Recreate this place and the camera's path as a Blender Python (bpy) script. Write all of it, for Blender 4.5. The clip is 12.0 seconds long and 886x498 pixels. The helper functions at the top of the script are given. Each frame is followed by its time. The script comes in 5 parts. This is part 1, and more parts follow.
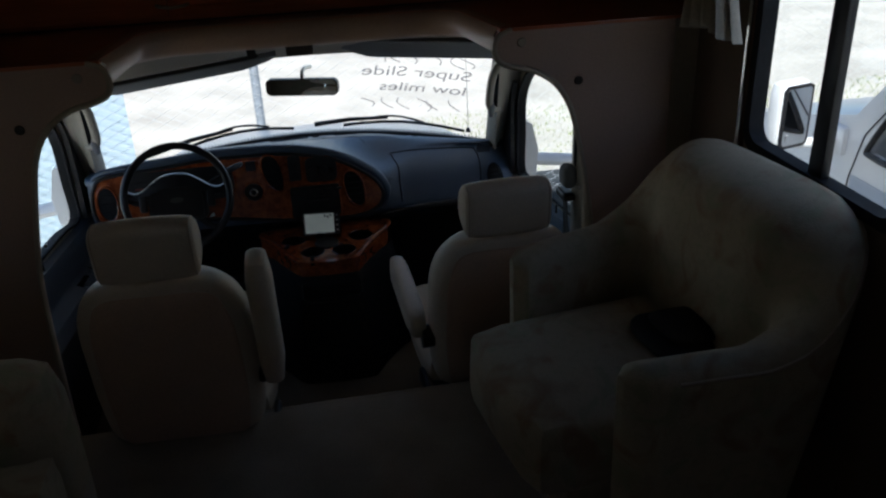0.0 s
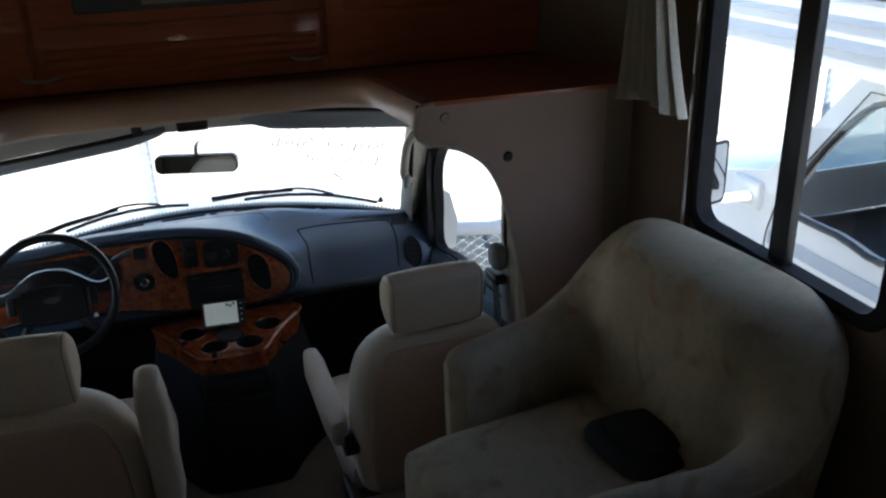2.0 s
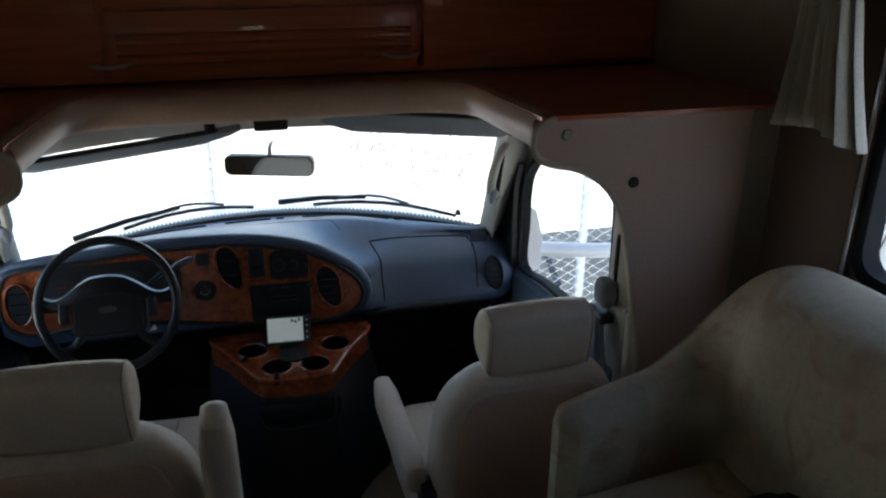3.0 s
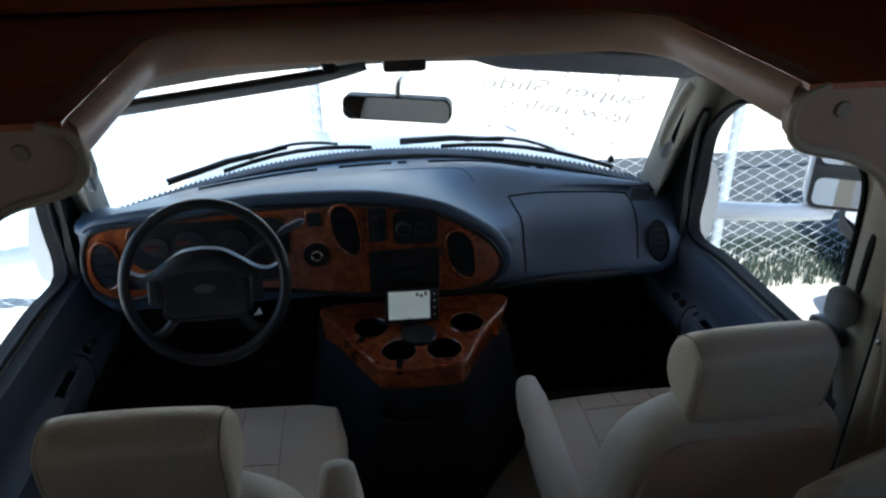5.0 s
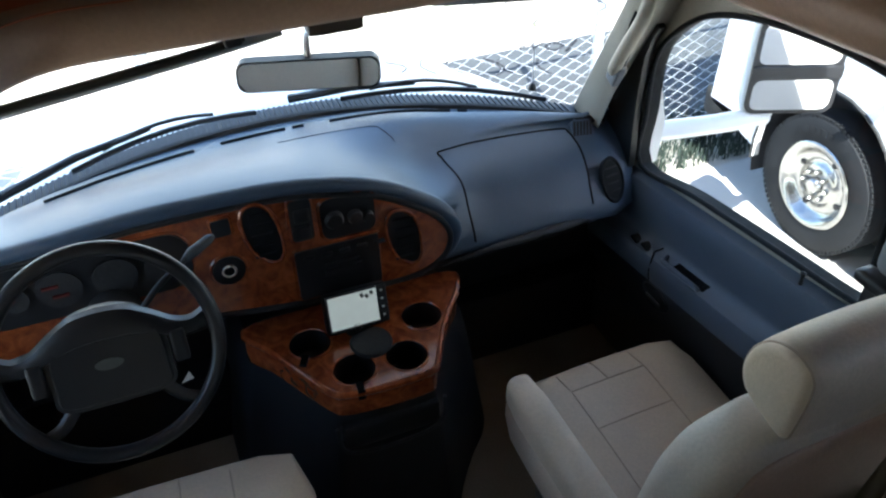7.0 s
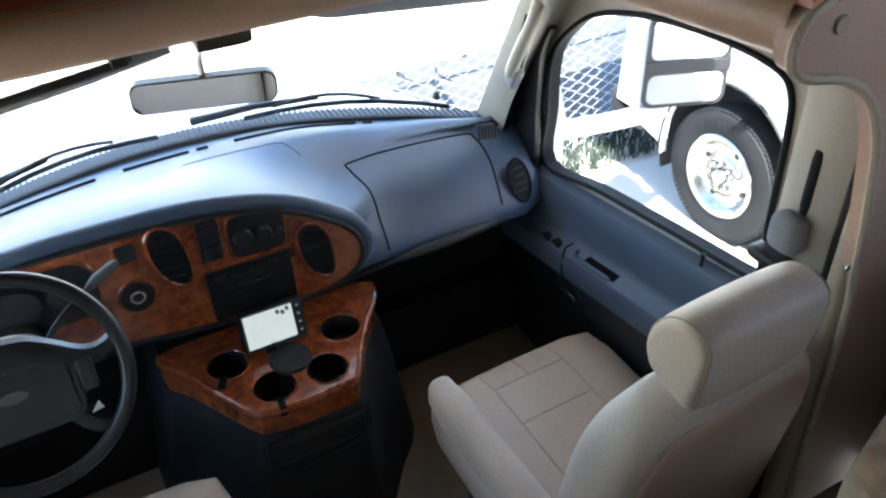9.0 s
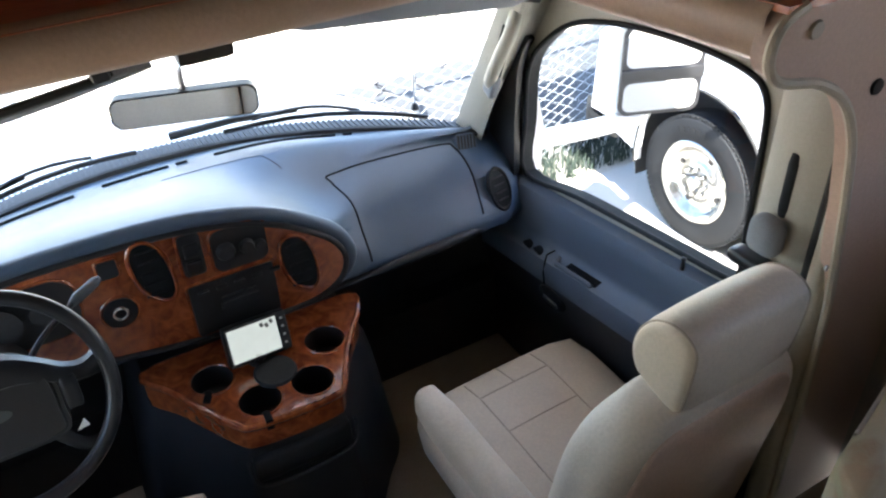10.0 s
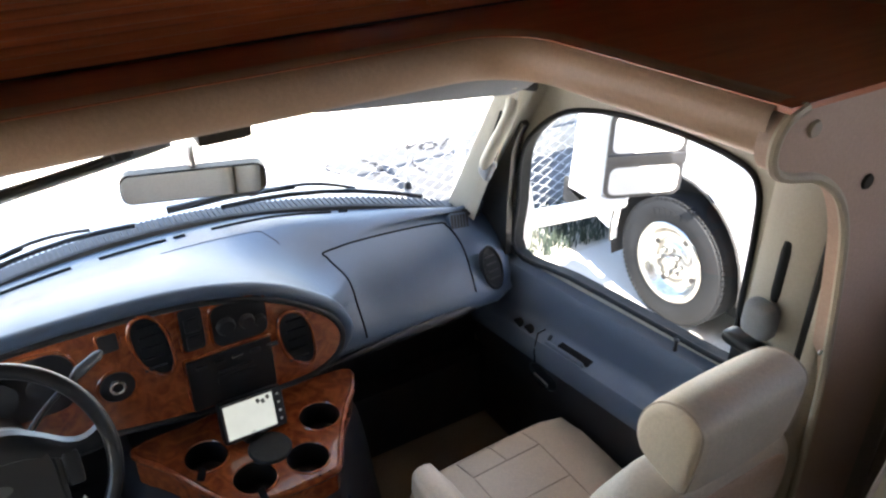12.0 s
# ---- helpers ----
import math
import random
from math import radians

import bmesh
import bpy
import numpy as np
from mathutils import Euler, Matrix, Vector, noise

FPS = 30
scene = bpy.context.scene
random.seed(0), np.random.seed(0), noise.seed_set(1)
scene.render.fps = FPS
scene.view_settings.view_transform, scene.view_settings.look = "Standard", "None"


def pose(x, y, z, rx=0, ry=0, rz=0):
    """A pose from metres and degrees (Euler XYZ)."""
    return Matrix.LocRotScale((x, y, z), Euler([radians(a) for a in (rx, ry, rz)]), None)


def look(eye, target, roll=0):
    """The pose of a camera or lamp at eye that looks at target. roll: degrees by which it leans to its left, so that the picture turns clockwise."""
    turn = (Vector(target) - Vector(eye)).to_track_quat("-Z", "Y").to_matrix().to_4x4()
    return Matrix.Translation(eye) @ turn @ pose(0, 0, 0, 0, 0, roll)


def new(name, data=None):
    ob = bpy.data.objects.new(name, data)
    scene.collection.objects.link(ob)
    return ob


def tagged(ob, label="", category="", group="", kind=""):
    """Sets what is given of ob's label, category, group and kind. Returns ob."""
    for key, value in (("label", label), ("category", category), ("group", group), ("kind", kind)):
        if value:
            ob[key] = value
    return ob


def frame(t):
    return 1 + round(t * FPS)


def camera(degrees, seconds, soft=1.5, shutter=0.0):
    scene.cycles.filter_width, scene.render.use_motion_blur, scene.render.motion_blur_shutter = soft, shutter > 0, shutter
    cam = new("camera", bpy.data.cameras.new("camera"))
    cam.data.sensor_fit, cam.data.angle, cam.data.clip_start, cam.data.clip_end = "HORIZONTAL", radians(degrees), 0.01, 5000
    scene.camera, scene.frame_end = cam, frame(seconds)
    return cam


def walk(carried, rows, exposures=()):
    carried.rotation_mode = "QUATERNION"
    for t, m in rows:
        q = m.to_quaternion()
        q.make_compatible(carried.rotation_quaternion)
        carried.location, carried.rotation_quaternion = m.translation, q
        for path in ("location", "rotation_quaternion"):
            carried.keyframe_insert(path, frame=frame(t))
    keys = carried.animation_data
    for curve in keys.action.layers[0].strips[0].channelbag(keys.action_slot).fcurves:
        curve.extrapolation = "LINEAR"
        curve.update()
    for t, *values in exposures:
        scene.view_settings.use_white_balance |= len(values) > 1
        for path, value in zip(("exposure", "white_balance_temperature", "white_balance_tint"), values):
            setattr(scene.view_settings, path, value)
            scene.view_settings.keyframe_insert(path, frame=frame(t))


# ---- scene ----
cam = camera(56.0, 12.0, soft=2.3)

PATH = [
    (0, (-0.033, -2.38, 2.108), (0.261, -0.605, 1.235), -2.6),
    (0.5, (0.09, -2.31, 2.133), (0.305, -0.544, 1.219), -4.0),
    (1, (0.164, -2.213, 2.12), (0.36, -0.426, 1.244), -5.0),
    (1.5, (0.143, -2.147, 2.087), (0.428, -0.339, 1.279), -4.5),
    (2, (-0.019, -2.063, 2.123), (0.513, -0.302, 1.338), -2.0),
    (2.5, (-0.144, -2.012, 2.154), (0.578, -0.315, 1.377), 0.7),
    (3, (-0.105, -1.734, 2.084), (0.343, 0.05, 1.299), 0.4),
    (3.5, (0.011, -1.526, 2.075), (-0.02, 0.283, 1.222), -3.5),
    (5.5, (-0.193, -1.022, 2.028), (0.092, 0.669, 0.999), -0.6),
    (6, (-0.178, -0.861, 1.987), (0.125, 0.81, 0.93), -2.7),
    (6.5, (-0.194, -0.742, 2.007), (0.168, 0.855, 0.858), -4.2),
    (7, (-0.352, -0.63, 2.016), (0.231, 0.842, 0.794), -1.1),
    (7.5, (-0.345, -0.637, 2.012), (0.296, 0.81, 0.789), -1.2),
    (9.5, (-0.323, -0.68, 2.001), (0.453, 0.738, 0.823), -2.0),
    (10, (-0.342, -0.675, 2.003), (0.459, 0.736, 0.834), -1.9),
    (10.5, (-0.367, -0.664, 2.005), (0.466, 0.742, 0.851), -1.0),
    (11, (-0.383, -0.653, 2.007), (0.481, 0.761, 0.886), -0.3),
    (11.5, (-0.389, -0.645, 2.019), (0.498, 0.787, 0.94), 0.1),
    (12, (-0.416, -0.656, 2.032), (0.505, 0.796, 1.009), 0.6),
]
walk(cam, [(t, look(eye, target, roll)) for t, eye, target, roll in PATH], [(0, 0.75, 5950, 11), (1.0, 1.05, 5950, 11), (2.5, 2.05, 6000, 11), (3.5, 2.0, 5850, 10), (5.5, 1.9, 5750, 8), (6.5, 1.9, 5900, 8), (7.5, 3.5, 5950, 10), (9.5, 3.6, 6250, 13), (12, 3.65, 6800, 17)])

from mathutils.bvhtree import BVHTree

# ---- world, sun, exposure ----
world = bpy.data.worlds.new("world")
scene.world = world
world.use_nodes = True
wn = world.node_tree.nodes
sky = wn.new("ShaderNodeTexSky")
sky.sky_type, sky.sun_disc = "NISHITA", False
sky.sun_elevation, sky.sun_rotation = radians(51.6), radians(190)
wn["Background"].inputs["Strength"].default_value = 0.12
world.node_tree.links.new(sky.outputs["Color"], wn["Background"].inputs["Color"])
sun = new("sun", bpy.data.lights.new("sun", "SUN"))
sun.data.energy, sun.data.angle, sun.data.color = 4.6, radians(0.5), (1.0, 0.95, 0.87)
sun.matrix_world = look((-1.3, -7.0, 9.0), (0, 0, 0))


# ---- materials ----
def mat(name, color, rough=0.6, metal=0.0, var=0.15, scale=40.0, bump=0.0, coarse=4.0, coat=0.0, emit=0.0, spread=None, spec=0.5):
    """A surface with grain at a fine and a coarse scale, in object-free generated world size."""
    m = bpy.data.materials.new(name)
    m.use_nodes = True
    n, l = m.node_tree.nodes, m.node_tree.links
    b = n["Principled BSDF"]
    co = n.new("ShaderNodeTexCoord")
    mp = n.new("ShaderNodeMapping")
    l.new(co.outputs["Object"], mp.inputs["Vector"])
    if spread:
        mp.inputs["Scale"].default_value = spread
    fine, wide = n.new("ShaderNodeTexNoise"), n.new("ShaderNodeTexNoise")
    fine.inputs["Scale"].default_value, wide.inputs["Scale"].default_value = scale, coarse
    fine.inputs["Detail"].default_value, wide.inputs["Detail"].default_value = 4, 3
    for t in (fine, wide):
        l.new(mp.outputs["Vector"], t.inputs["Vector"])
    add = n.new("ShaderNodeMath")
    add.operation = "ADD"
    l.new(fine.outputs["Fac"], add.inputs[0])
    l.new(wide.outputs["Fac"], add.inputs[1])
    ramp = n.new("ShaderNodeMapRange")
    ramp.inputs["From Min"].default_value, ramp.inputs["From Max"].default_value = 0.7, 1.3
    ramp.inputs["To Min"].default_value, ramp.inputs["To Max"].default_value = 1 - var, 1 + var
    l.new(add.outputs[0], ramp.inputs["Value"])
    mul = n.new("ShaderNodeVectorMath")
    mul.operation = "SCALE"
    mul.inputs[0].default_value = color
    l.new(ramp.outputs["Result"], mul.inputs["Scale"])
    l.new(mul.outputs["Vector"], b.inputs["Base Color"])
    b.inputs["Roughness"].default_value, b.inputs["Metallic"].default_value = rough, metal
    b.inputs["Coat Weight"].default_value = coat
    b.inputs["Coat Roughness"].default_value = 0.08
    b.inputs["Specular IOR Level"].default_value = spec
    if bump:
        bp = n.new("ShaderNodeBump")
        bp.inputs["Strength"].default_value, bp.inputs["Distance"].default_value = bump, 0.004
        l.new(fine.outputs["Fac"], bp.inputs["Height"])
        l.new(bp.outputs["Normal"], b.inputs["Normal"])
    if emit:
        b.inputs["Emission Color"].default_value = (*color, 1)
        b.inputs["Emission Strength"].default_value = emit
    return m


def burl(name, dark, light, rough, coat, stretch, scale):
    """Lacquered wood: warped bands between two browns."""
    m = bpy.data.materials.new(name)
    m.use_nodes = True
    n, l = m.node_tree.nodes, m.node_tree.links
    b = n["Principled BSDF"]
    co, mp = n.new("ShaderNodeTexCoord"), n.new("ShaderNodeMapping")
    mp.inputs["Scale"].default_value = stretch
    l.new(co.outputs["Object"], mp.inputs["Vector"])
    grain = n.new("ShaderNodeTexNoise")
    grain.inputs["Scale"].default_value, grain.inputs["Detail"].default_value = scale, 8
    grain.inputs["Distortion"].default_value = 1.6
    l.new(mp.outputs["Vector"], grain.inputs["Vector"])
    r = n.new("ShaderNodeValToRGB")
    r.color_ramp.elements[0].position, r.color_ramp.elements[1].position = 0.32, 0.68
    r.color_ramp.elements[0].color, r.color_ramp.elements[1].color = (*dark, 1), (*light, 1)
    l.new(grain.outputs["Fac"], r.inputs["Fac"])
    l.new(r.outputs["Color"], b.inputs["Base Color"])
    b.inputs["Roughness"].default_value = rough
    b.inputs["Coat Weight"].default_value, b.inputs["Coat Roughness"].default_value = coat, 0.06
    return m


def tapestry(name, ground, rust, sage):
    """Woven upholstery: a pale ground with soft rust and sage patches and a fine weave."""
    m = bpy.data.materials.new(name)
    m.use_nodes = True
    n, l = m.node_tree.nodes, m.node_tree.links
    b = n["Principled BSDF"]
    co = n.new("ShaderNodeTexCoord")
    last = None
    for scale, color, low, high in ((7.0, rust, 0.52, 0.66), (11.0, sage, 0.54, 0.66), (38.0, [c * 0.8 for c in ground], 0.50, 0.75)):
        t, r, x = n.new("ShaderNodeTexNoise"), n.new("ShaderNodeMapRange"), n.new("ShaderNodeMixRGB")
        t.inputs["Scale"].default_value, t.inputs["Detail"].default_value, t.inputs["Distortion"].default_value = scale, 5, 1.2
        r.inputs["From Min"].default_value, r.inputs["From Max"].default_value = low, high
        r.inputs["To Max"].default_value = 0.75
        l.new(co.outputs["Object"], t.inputs["Vector"])
        l.new(t.outputs["Fac"], r.inputs["Value"])
        l.new(r.outputs["Result"], x.inputs[0])
        x.inputs[1].default_value, x.inputs[2].default_value = (*ground, 1), (*color, 1)
        if last:
            l.new(last.outputs[0], x.inputs[1])
        last = x
    l.new(last.outputs[0], b.inputs["Base Color"])
    b.inputs["Roughness"].default_value = 0.85
    weave, bp = n.new("ShaderNodeTexNoise"), n.new("ShaderNodeBump")
    weave.inputs["Scale"].default_value = 240
    bp.inputs["Strength"].default_value, bp.inputs["Distance"].default_value = 0.3, 0.004
    l.new(co.outputs["Object"], weave.inputs["Vector"])
    l.new(weave.outputs["Fac"], bp.inputs["Height"])
    l.new(bp.outputs["Normal"], b.inputs["Normal"])
    return m


def pane(name, tint=(0.97, 0.99, 0.98), gloss=0.05):
    """Clear sheet glass: lets light straight through, with a faint mirror on top."""
    m = bpy.data.materials.new(name)
    m.use_nodes = True
    n, l = m.node_tree.nodes, m.node_tree.links
    n.remove(n["Principled BSDF"])
    t, g, x = n.new("ShaderNodeBsdfTransparent"), n.new("ShaderNodeBsdfGlossy"), n.new("ShaderNodeMixShader")
    t.inputs["Color"].default_value = (*tint, 1)
    g.inputs["Roughness"].default_value = 0.01
    x.inputs["Fac"].default_value = gloss
    l.new(t.outputs["BSDF"], x.inputs[1])
    l.new(g.outputs["BSDF"], x.inputs[2])
    l.new(x.outputs["Shader"], n["Material Output"].inputs["Surface"])
    return m


M_DASH = mat("dash_vinyl", (0.046, 0.078, 0.130), 0.38, var=0.10, scale=420, bump=0.22, coarse=3, spec=0.85)
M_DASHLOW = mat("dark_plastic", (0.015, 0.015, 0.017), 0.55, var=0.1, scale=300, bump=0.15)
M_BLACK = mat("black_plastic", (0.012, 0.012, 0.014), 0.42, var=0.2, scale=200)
M_RUBBER = mat("black_rubber", (0.02, 0.02, 0.021), 0.75, var=0.25, scale=80, bump=0.2)
M_DOORCARD = mat("door_vinyl", (0.075, 0.096, 0.128), 0.46, var=0.08, scale=300, bump=0.2, spec=0.6)
M_BEIGE = mat("beige_trim", (0.40, 0.37, 0.31), 0.5, var=0.06, scale=160, bump=0.08)
M_ROLL = mat("padded_vinyl", (0.48, 0.32, 0.22), 0.45, var=0.08, scale=120, bump=0.15, coarse=6)
M_HEAD = mat("headliner_cloth", (0.42, 0.38, 0.32), 0.9, var=0.1, scale=260, bump=0.2)
M_VISOR = mat("visor_cloth", (0.22, 0.23, 0.25), 0.9, var=0.1, scale=260, bump=0.2)
M_LEATHER = mat("cream_leather", (0.62, 0.515, 0.40), 0.52, var=0.08, scale=150, bump=0.2, coarse=7)
# the cream leather again, with the warm shade of the seats' rear in its colour
M_LEATHERSHADE = mat("shaded_cream_leather", (0.56, 0.38, 0.275), 0.5, var=0.1, scale=150, bump=0.2, coarse=6)
M_SEAM = mat("seam_thread", (0.45, 0.36, 0.28), 0.7, var=0.1)
M_PANEL = mat("panel_vinyl", (0.56, 0.39, 0.305), 0.5, var=0.08, scale=140, bump=0.15, coarse=3)
M_WALL = mat("wall_vinyl", (0.42, 0.35, 0.27), 0.6, var=0.08, scale=90, bump=0.1)
M_CHAIR = tapestry("mottled_chair_cloth", (0.46, 0.385, 0.27), (0.33, 0.20, 0.125), (0.36, 0.35, 0.225))
M_CARPET = mat("tan_carpet", (0.30, 0.25, 0.19), 0.95, var=0.25, scale=220, bump=0.8, coarse=5)
M_CURTAIN = mat("curtain_cloth", (0.50, 0.45, 0.36), 0.85, var=0.12, scale=140, bump=0.2)
M_WOOD = burl("cherry_wood", (0.48, 0.120, 0.046), (0.61, 0.185, 0.074), 0.34, 0.35, (0.8, 9.0, 9.0), 3.2)
M_BURL = burl("burl_wood", (0.16, 0.032, 0.010), (0.36, 0.095, 0.028), 0.22, 0.9, (1, 1, 1), 24)
M_CHROME = mat("chrome", (0.75, 0.75, 0.76), 0.16, 1.0, var=0.05)
M_STEEL = mat("brushed_steel", (0.55, 0.55, 0.55), 0.35, 1.0, var=0.1)
M_WHITE = mat("white_paint", (0.78, 0.79, 0.80), 0.3, var=0.03, scale=30, coat=0.4)
M_BLUESTRIPE = mat("blue_stripe", (0.42, 0.47, 0.55), 0.35, var=0.05)
M_MIRROR = mat("mirror_glass", (0.86, 0.87, 0.88), 0.02, 1.0, var=0.0)
M_SCREEN = mat("display_screen", (0.60, 0.66, 0.60), 0.25, var=0.04, emit=0.07)
M_GALV = mat("galvanised_wire", (0.62, 0.64, 0.65), 0.45, 0.3, var=0.1)
M_GROUND = mat("gravel_ground", (0.46, 0.43, 0.37), 0.95, var=0.25, scale=60, bump=0.6, coarse=1.2)
M_CONCRETE = mat("concrete_slab", (0.42, 0.405, 0.375), 0.9, var=0.14, scale=50, bump=0.3, coarse=1.5)
M_GRASS = mat("grass_blades", (0.33, 0.36, 0.20), 0.8, var=0.4, scale=20)
M_WEED = mat("weed_leaves", (0.032, 0.045, 0.036), 0.9, var=0.5, scale=20, spec=0.2)
M_GLASS = pane("window_glass")
M_TINT = pane("tinted_glass", (0.55, 0.62, 0.66), 0.08)
M_INK = pane("grey_ink", (0.60, 0.60, 0.62), 0.02)
M_RED = mat("red_gauge_marks", (0.14, 0.015, 0.012), 0.5, var=0.1)
M_LABEL = mat("white_label", (0.75, 0.75, 0.72), 0.6, var=0.05)
M_SCREW = mat("screw_cap", (0.03, 0.022, 0.018), 0.5, var=0.1)
M_CAP = mat("beige_cap", (0.42, 0.35, 0.28), 0.5, var=0.05)
M_WHEEL = mat("wheel_grip", (0.013, 0.015, 0.019), 0.30, var=0.1, scale=300, bump=0.1)
M_ALLOY = mat("polished_alloy", (0.40, 0.39, 0.37), 0.20, 1.0, var=0.15, scale=30)
M_TARP = mat("pale_sheet", (0.34, 0.43, 0.49), 0.6, var=0.06, scale=6)
M_TYRE = mat("tyre_rubber", (0.010, 0.011, 0.013), 0.7, var=0.3, scale=60, bump=0.2, spec=0.25)
M_POST = mat("weathered_post", (0.25, 0.28, 0.31), 0.6, 0.2, var=0.15)
M_DARKWOOD = burl("dark_stained_wood", (0.07, 0.026, 0.014), (0.12, 0.048, 0.026), 0.4, 0.2, (9.0, 9.0, 0.8), 3.2)
M_ASPHALT = mat("asphalt", (0.040, 0.044, 0.046), 0.9, var=0.25, scale=70, bump=0.4, coarse=2)
M_GREYKNOB = mat("grey_knob", (0.09, 0.10, 0.11), 0.22, var=0.1)
M_TVGREY = mat("grey_screen_cover", (0.10, 0.11, 0.10), 0.5, var=0.1)
M_PIPE = mat("cream_piping", (0.50, 0.42, 0.32), 0.5, var=0.06, scale=120, bump=0.08)
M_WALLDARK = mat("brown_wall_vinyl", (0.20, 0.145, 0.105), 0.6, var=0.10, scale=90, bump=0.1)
M_CREASE = mat("dark_seam", (0.006, 0.006, 0.007), 0.8, var=0.1, spec=0.1)


def shade_cloth(name, color):
    """Thin woven cloth that lets part of the daylight through."""
    m = bpy.data.materials.new(name)
    m.use_nodes = True
    n, l = m.node_tree.nodes, m.node_tree.links
    n.remove(n["Principled BSDF"])
    a, b, x = n.new("ShaderNodeBsdfDiffuse"), n.new("ShaderNodeBsdfTranslucent"), n.new("ShaderNodeMixShader")
    weave, tone = n.new("ShaderNodeTexNoise"), n.new("ShaderNodeMixRGB")
    weave.inputs["Scale"].default_value = 90
    tone.inputs[1].default_value, tone.inputs[2].default_value = (*[c * 0.88 for c in color], 1), (*color, 1)
    l.new(weave.outputs["Fac"], tone.inputs[0])
    l.new(tone.outputs[0], a.inputs["Color"])
    l.new(tone.outputs[0], b.inputs["Color"])
    x.inputs["Fac"].default_value = 0.11
    l.new(a.outputs["BSDF"], x.inputs[1])
    l.new(b.outputs["BSDF"], x.inputs[2])
    l.new(x.outputs["Shader"], n["Material Output"].inputs["Surface"])
    return m


M_SHADE = shade_cloth("window_shade_cloth", (0.72, 0.69, 0.62))


# ---- mesh helpers ----
def finish(bm, angle=40):
    bmesh.ops.recalc_face_normals(bm, faces=bm.faces)
    for f in bm.faces:
        f.smooth = True
    lim = radians(angle)
    for e in bm.edges:
        e.smooth = len(e.link_faces) == 2 and e.calc_face_angle(0) < lim
    return bm


def part(name, bm, material, parent=None, label=""):
    me = bpy.data.meshes.new(name)
    finish(bm)
    bm.to_mesh(me)
    bm.free()
    me.materials.append(material)
    ob = new(name, me)
    ob.parent = parent
    if label:
        tagged(ob, label)
    return ob


def thing(name, label, category, group="", kind="", m=None):
    ob = new(name)
    ob.empty_display_size = 0.1
    if m:
        ob.matrix_world = m
    return tagged(ob, label, category, group, kind)


def solid(name, bm, material, label, category, kind="", group=""):
    return tagged(part(name, bm, material), label, category, group, kind)


def moved(bm, m):
    bmesh.ops.transform(bm, matrix=m, verts=bm.verts)
    return bm


def joined(*bms):
    out = bmesh.new()
    for b in bms:
        me = bpy.data.meshes.new("tmp")
        b.to_mesh(me)
        b.free()
        out.from_mesh(me)
        bpy.data.meshes.remove(me)
    return out


def box(x0, x1, y0, y1, z0, z1, bevel=0.0, seg=2):
    bm = bmesh.new()
    bmesh.ops.create_cube(bm, size=1)
    bmesh.ops.scale(bm, vec=(x1 - x0, y1 - y0, z1 - z0), verts=bm.verts)
    bmesh.ops.translate(bm, vec=((x0 + x1) / 2, (y0 + y1) / 2, (z0 + z1) / 2), verts=bm.verts)
    if bevel:
        bmesh.ops.bevel(bm, geom=bm.edges[:], offset=bevel, segments=seg, profile=0.5, affect="EDGES")
    return bm


def cushion(x0, x1, y0, y1, z0, z1, bevel, puff=0.0, seg=4):
    """A stuffed block: rounded edges and crowned faces."""
    bm = box(x0, x1, y0, y1, z0, z1)
    bmesh.ops.subdivide_edges(bm, edges=bm.edges[:], cuts=5, use_grid_fill=True)
    c = Vector(((x0 + x1) / 2, (y0 + y1) / 2, (z0 + z1) / 2))
    h = Vector(((x1 - x0) / 2, (y1 - y0) / 2, (z1 - z0) / 2))
    for v in bm.verts:
        d = v.co - c
        q = [d[i] / h[i] for i in range(3)]
        r = [min(bevel, h[i]) for i in range(3)]
        inner = Vector([max(-(h[i] - r[i]), min(h[i] - r[i], d[i])) for i in range(3)])
        off = d - inner
        if off.length > 1e-6:
            k = max(abs(off[i]) / r[i] for i in range(3))
            v.co = c + inner + Vector([off[i] / r[i] for i in range(3)]).normalized() * k * bevel
        if puff:
            v.co += Vector([puff * (1 if q[i] > 0 else -1) * (1 - q[(i + 1) % 3] ** 2) * (1 - q[(i + 2) % 3] ** 2) if abs(q[i]) > 0.99 else 0 for i in range(3)])
    return bm


def loft(rings, cap=True, close=True):
    bm = bmesh.new()
    vs = [[bm.verts.new(p) for p in r] for r in rings]
    n = len(rings[0])
    for a, b in zip(vs, vs[1:]):
        for i in range(n if close else n - 1):
            j = (i + 1) % n
            bm.faces.new((a[i], a[j], b[j], b[i]))
    if cap and close:
        bm.faces.new(vs[0][::-1])
        bm.faces.new(vs[-1])
    return bm


def tube(points, radius, sides=8, cap=True, flat=1.0):
    """A bar along a line of points; radius may be a list."""
    pts = [Vector(p) for p in points]
    rings, side = [], None
    for i, p in enumerate(pts):
        d = (pts[min(i + 1, len(pts) - 1)] - pts[max(i - 1, 0)]).normalized()
        if side is None:
            side = d.cross(Vector((0, 0, 1)))
            if side.length < 0.05:
                side = d.cross(Vector((0, 1, 0)))
        side = (side - d * side.dot(d)).normalized()
        top = side.cross(d).normalized()
        r = radius[i] if isinstance(radius, (list, tuple)) else radius
        rings.append([p + side * math.cos(a) * r + top * math.sin(a) * r * flat for a in [2 * math.pi * k / sides for k in range(sides)]])
    return loft(rings, cap)


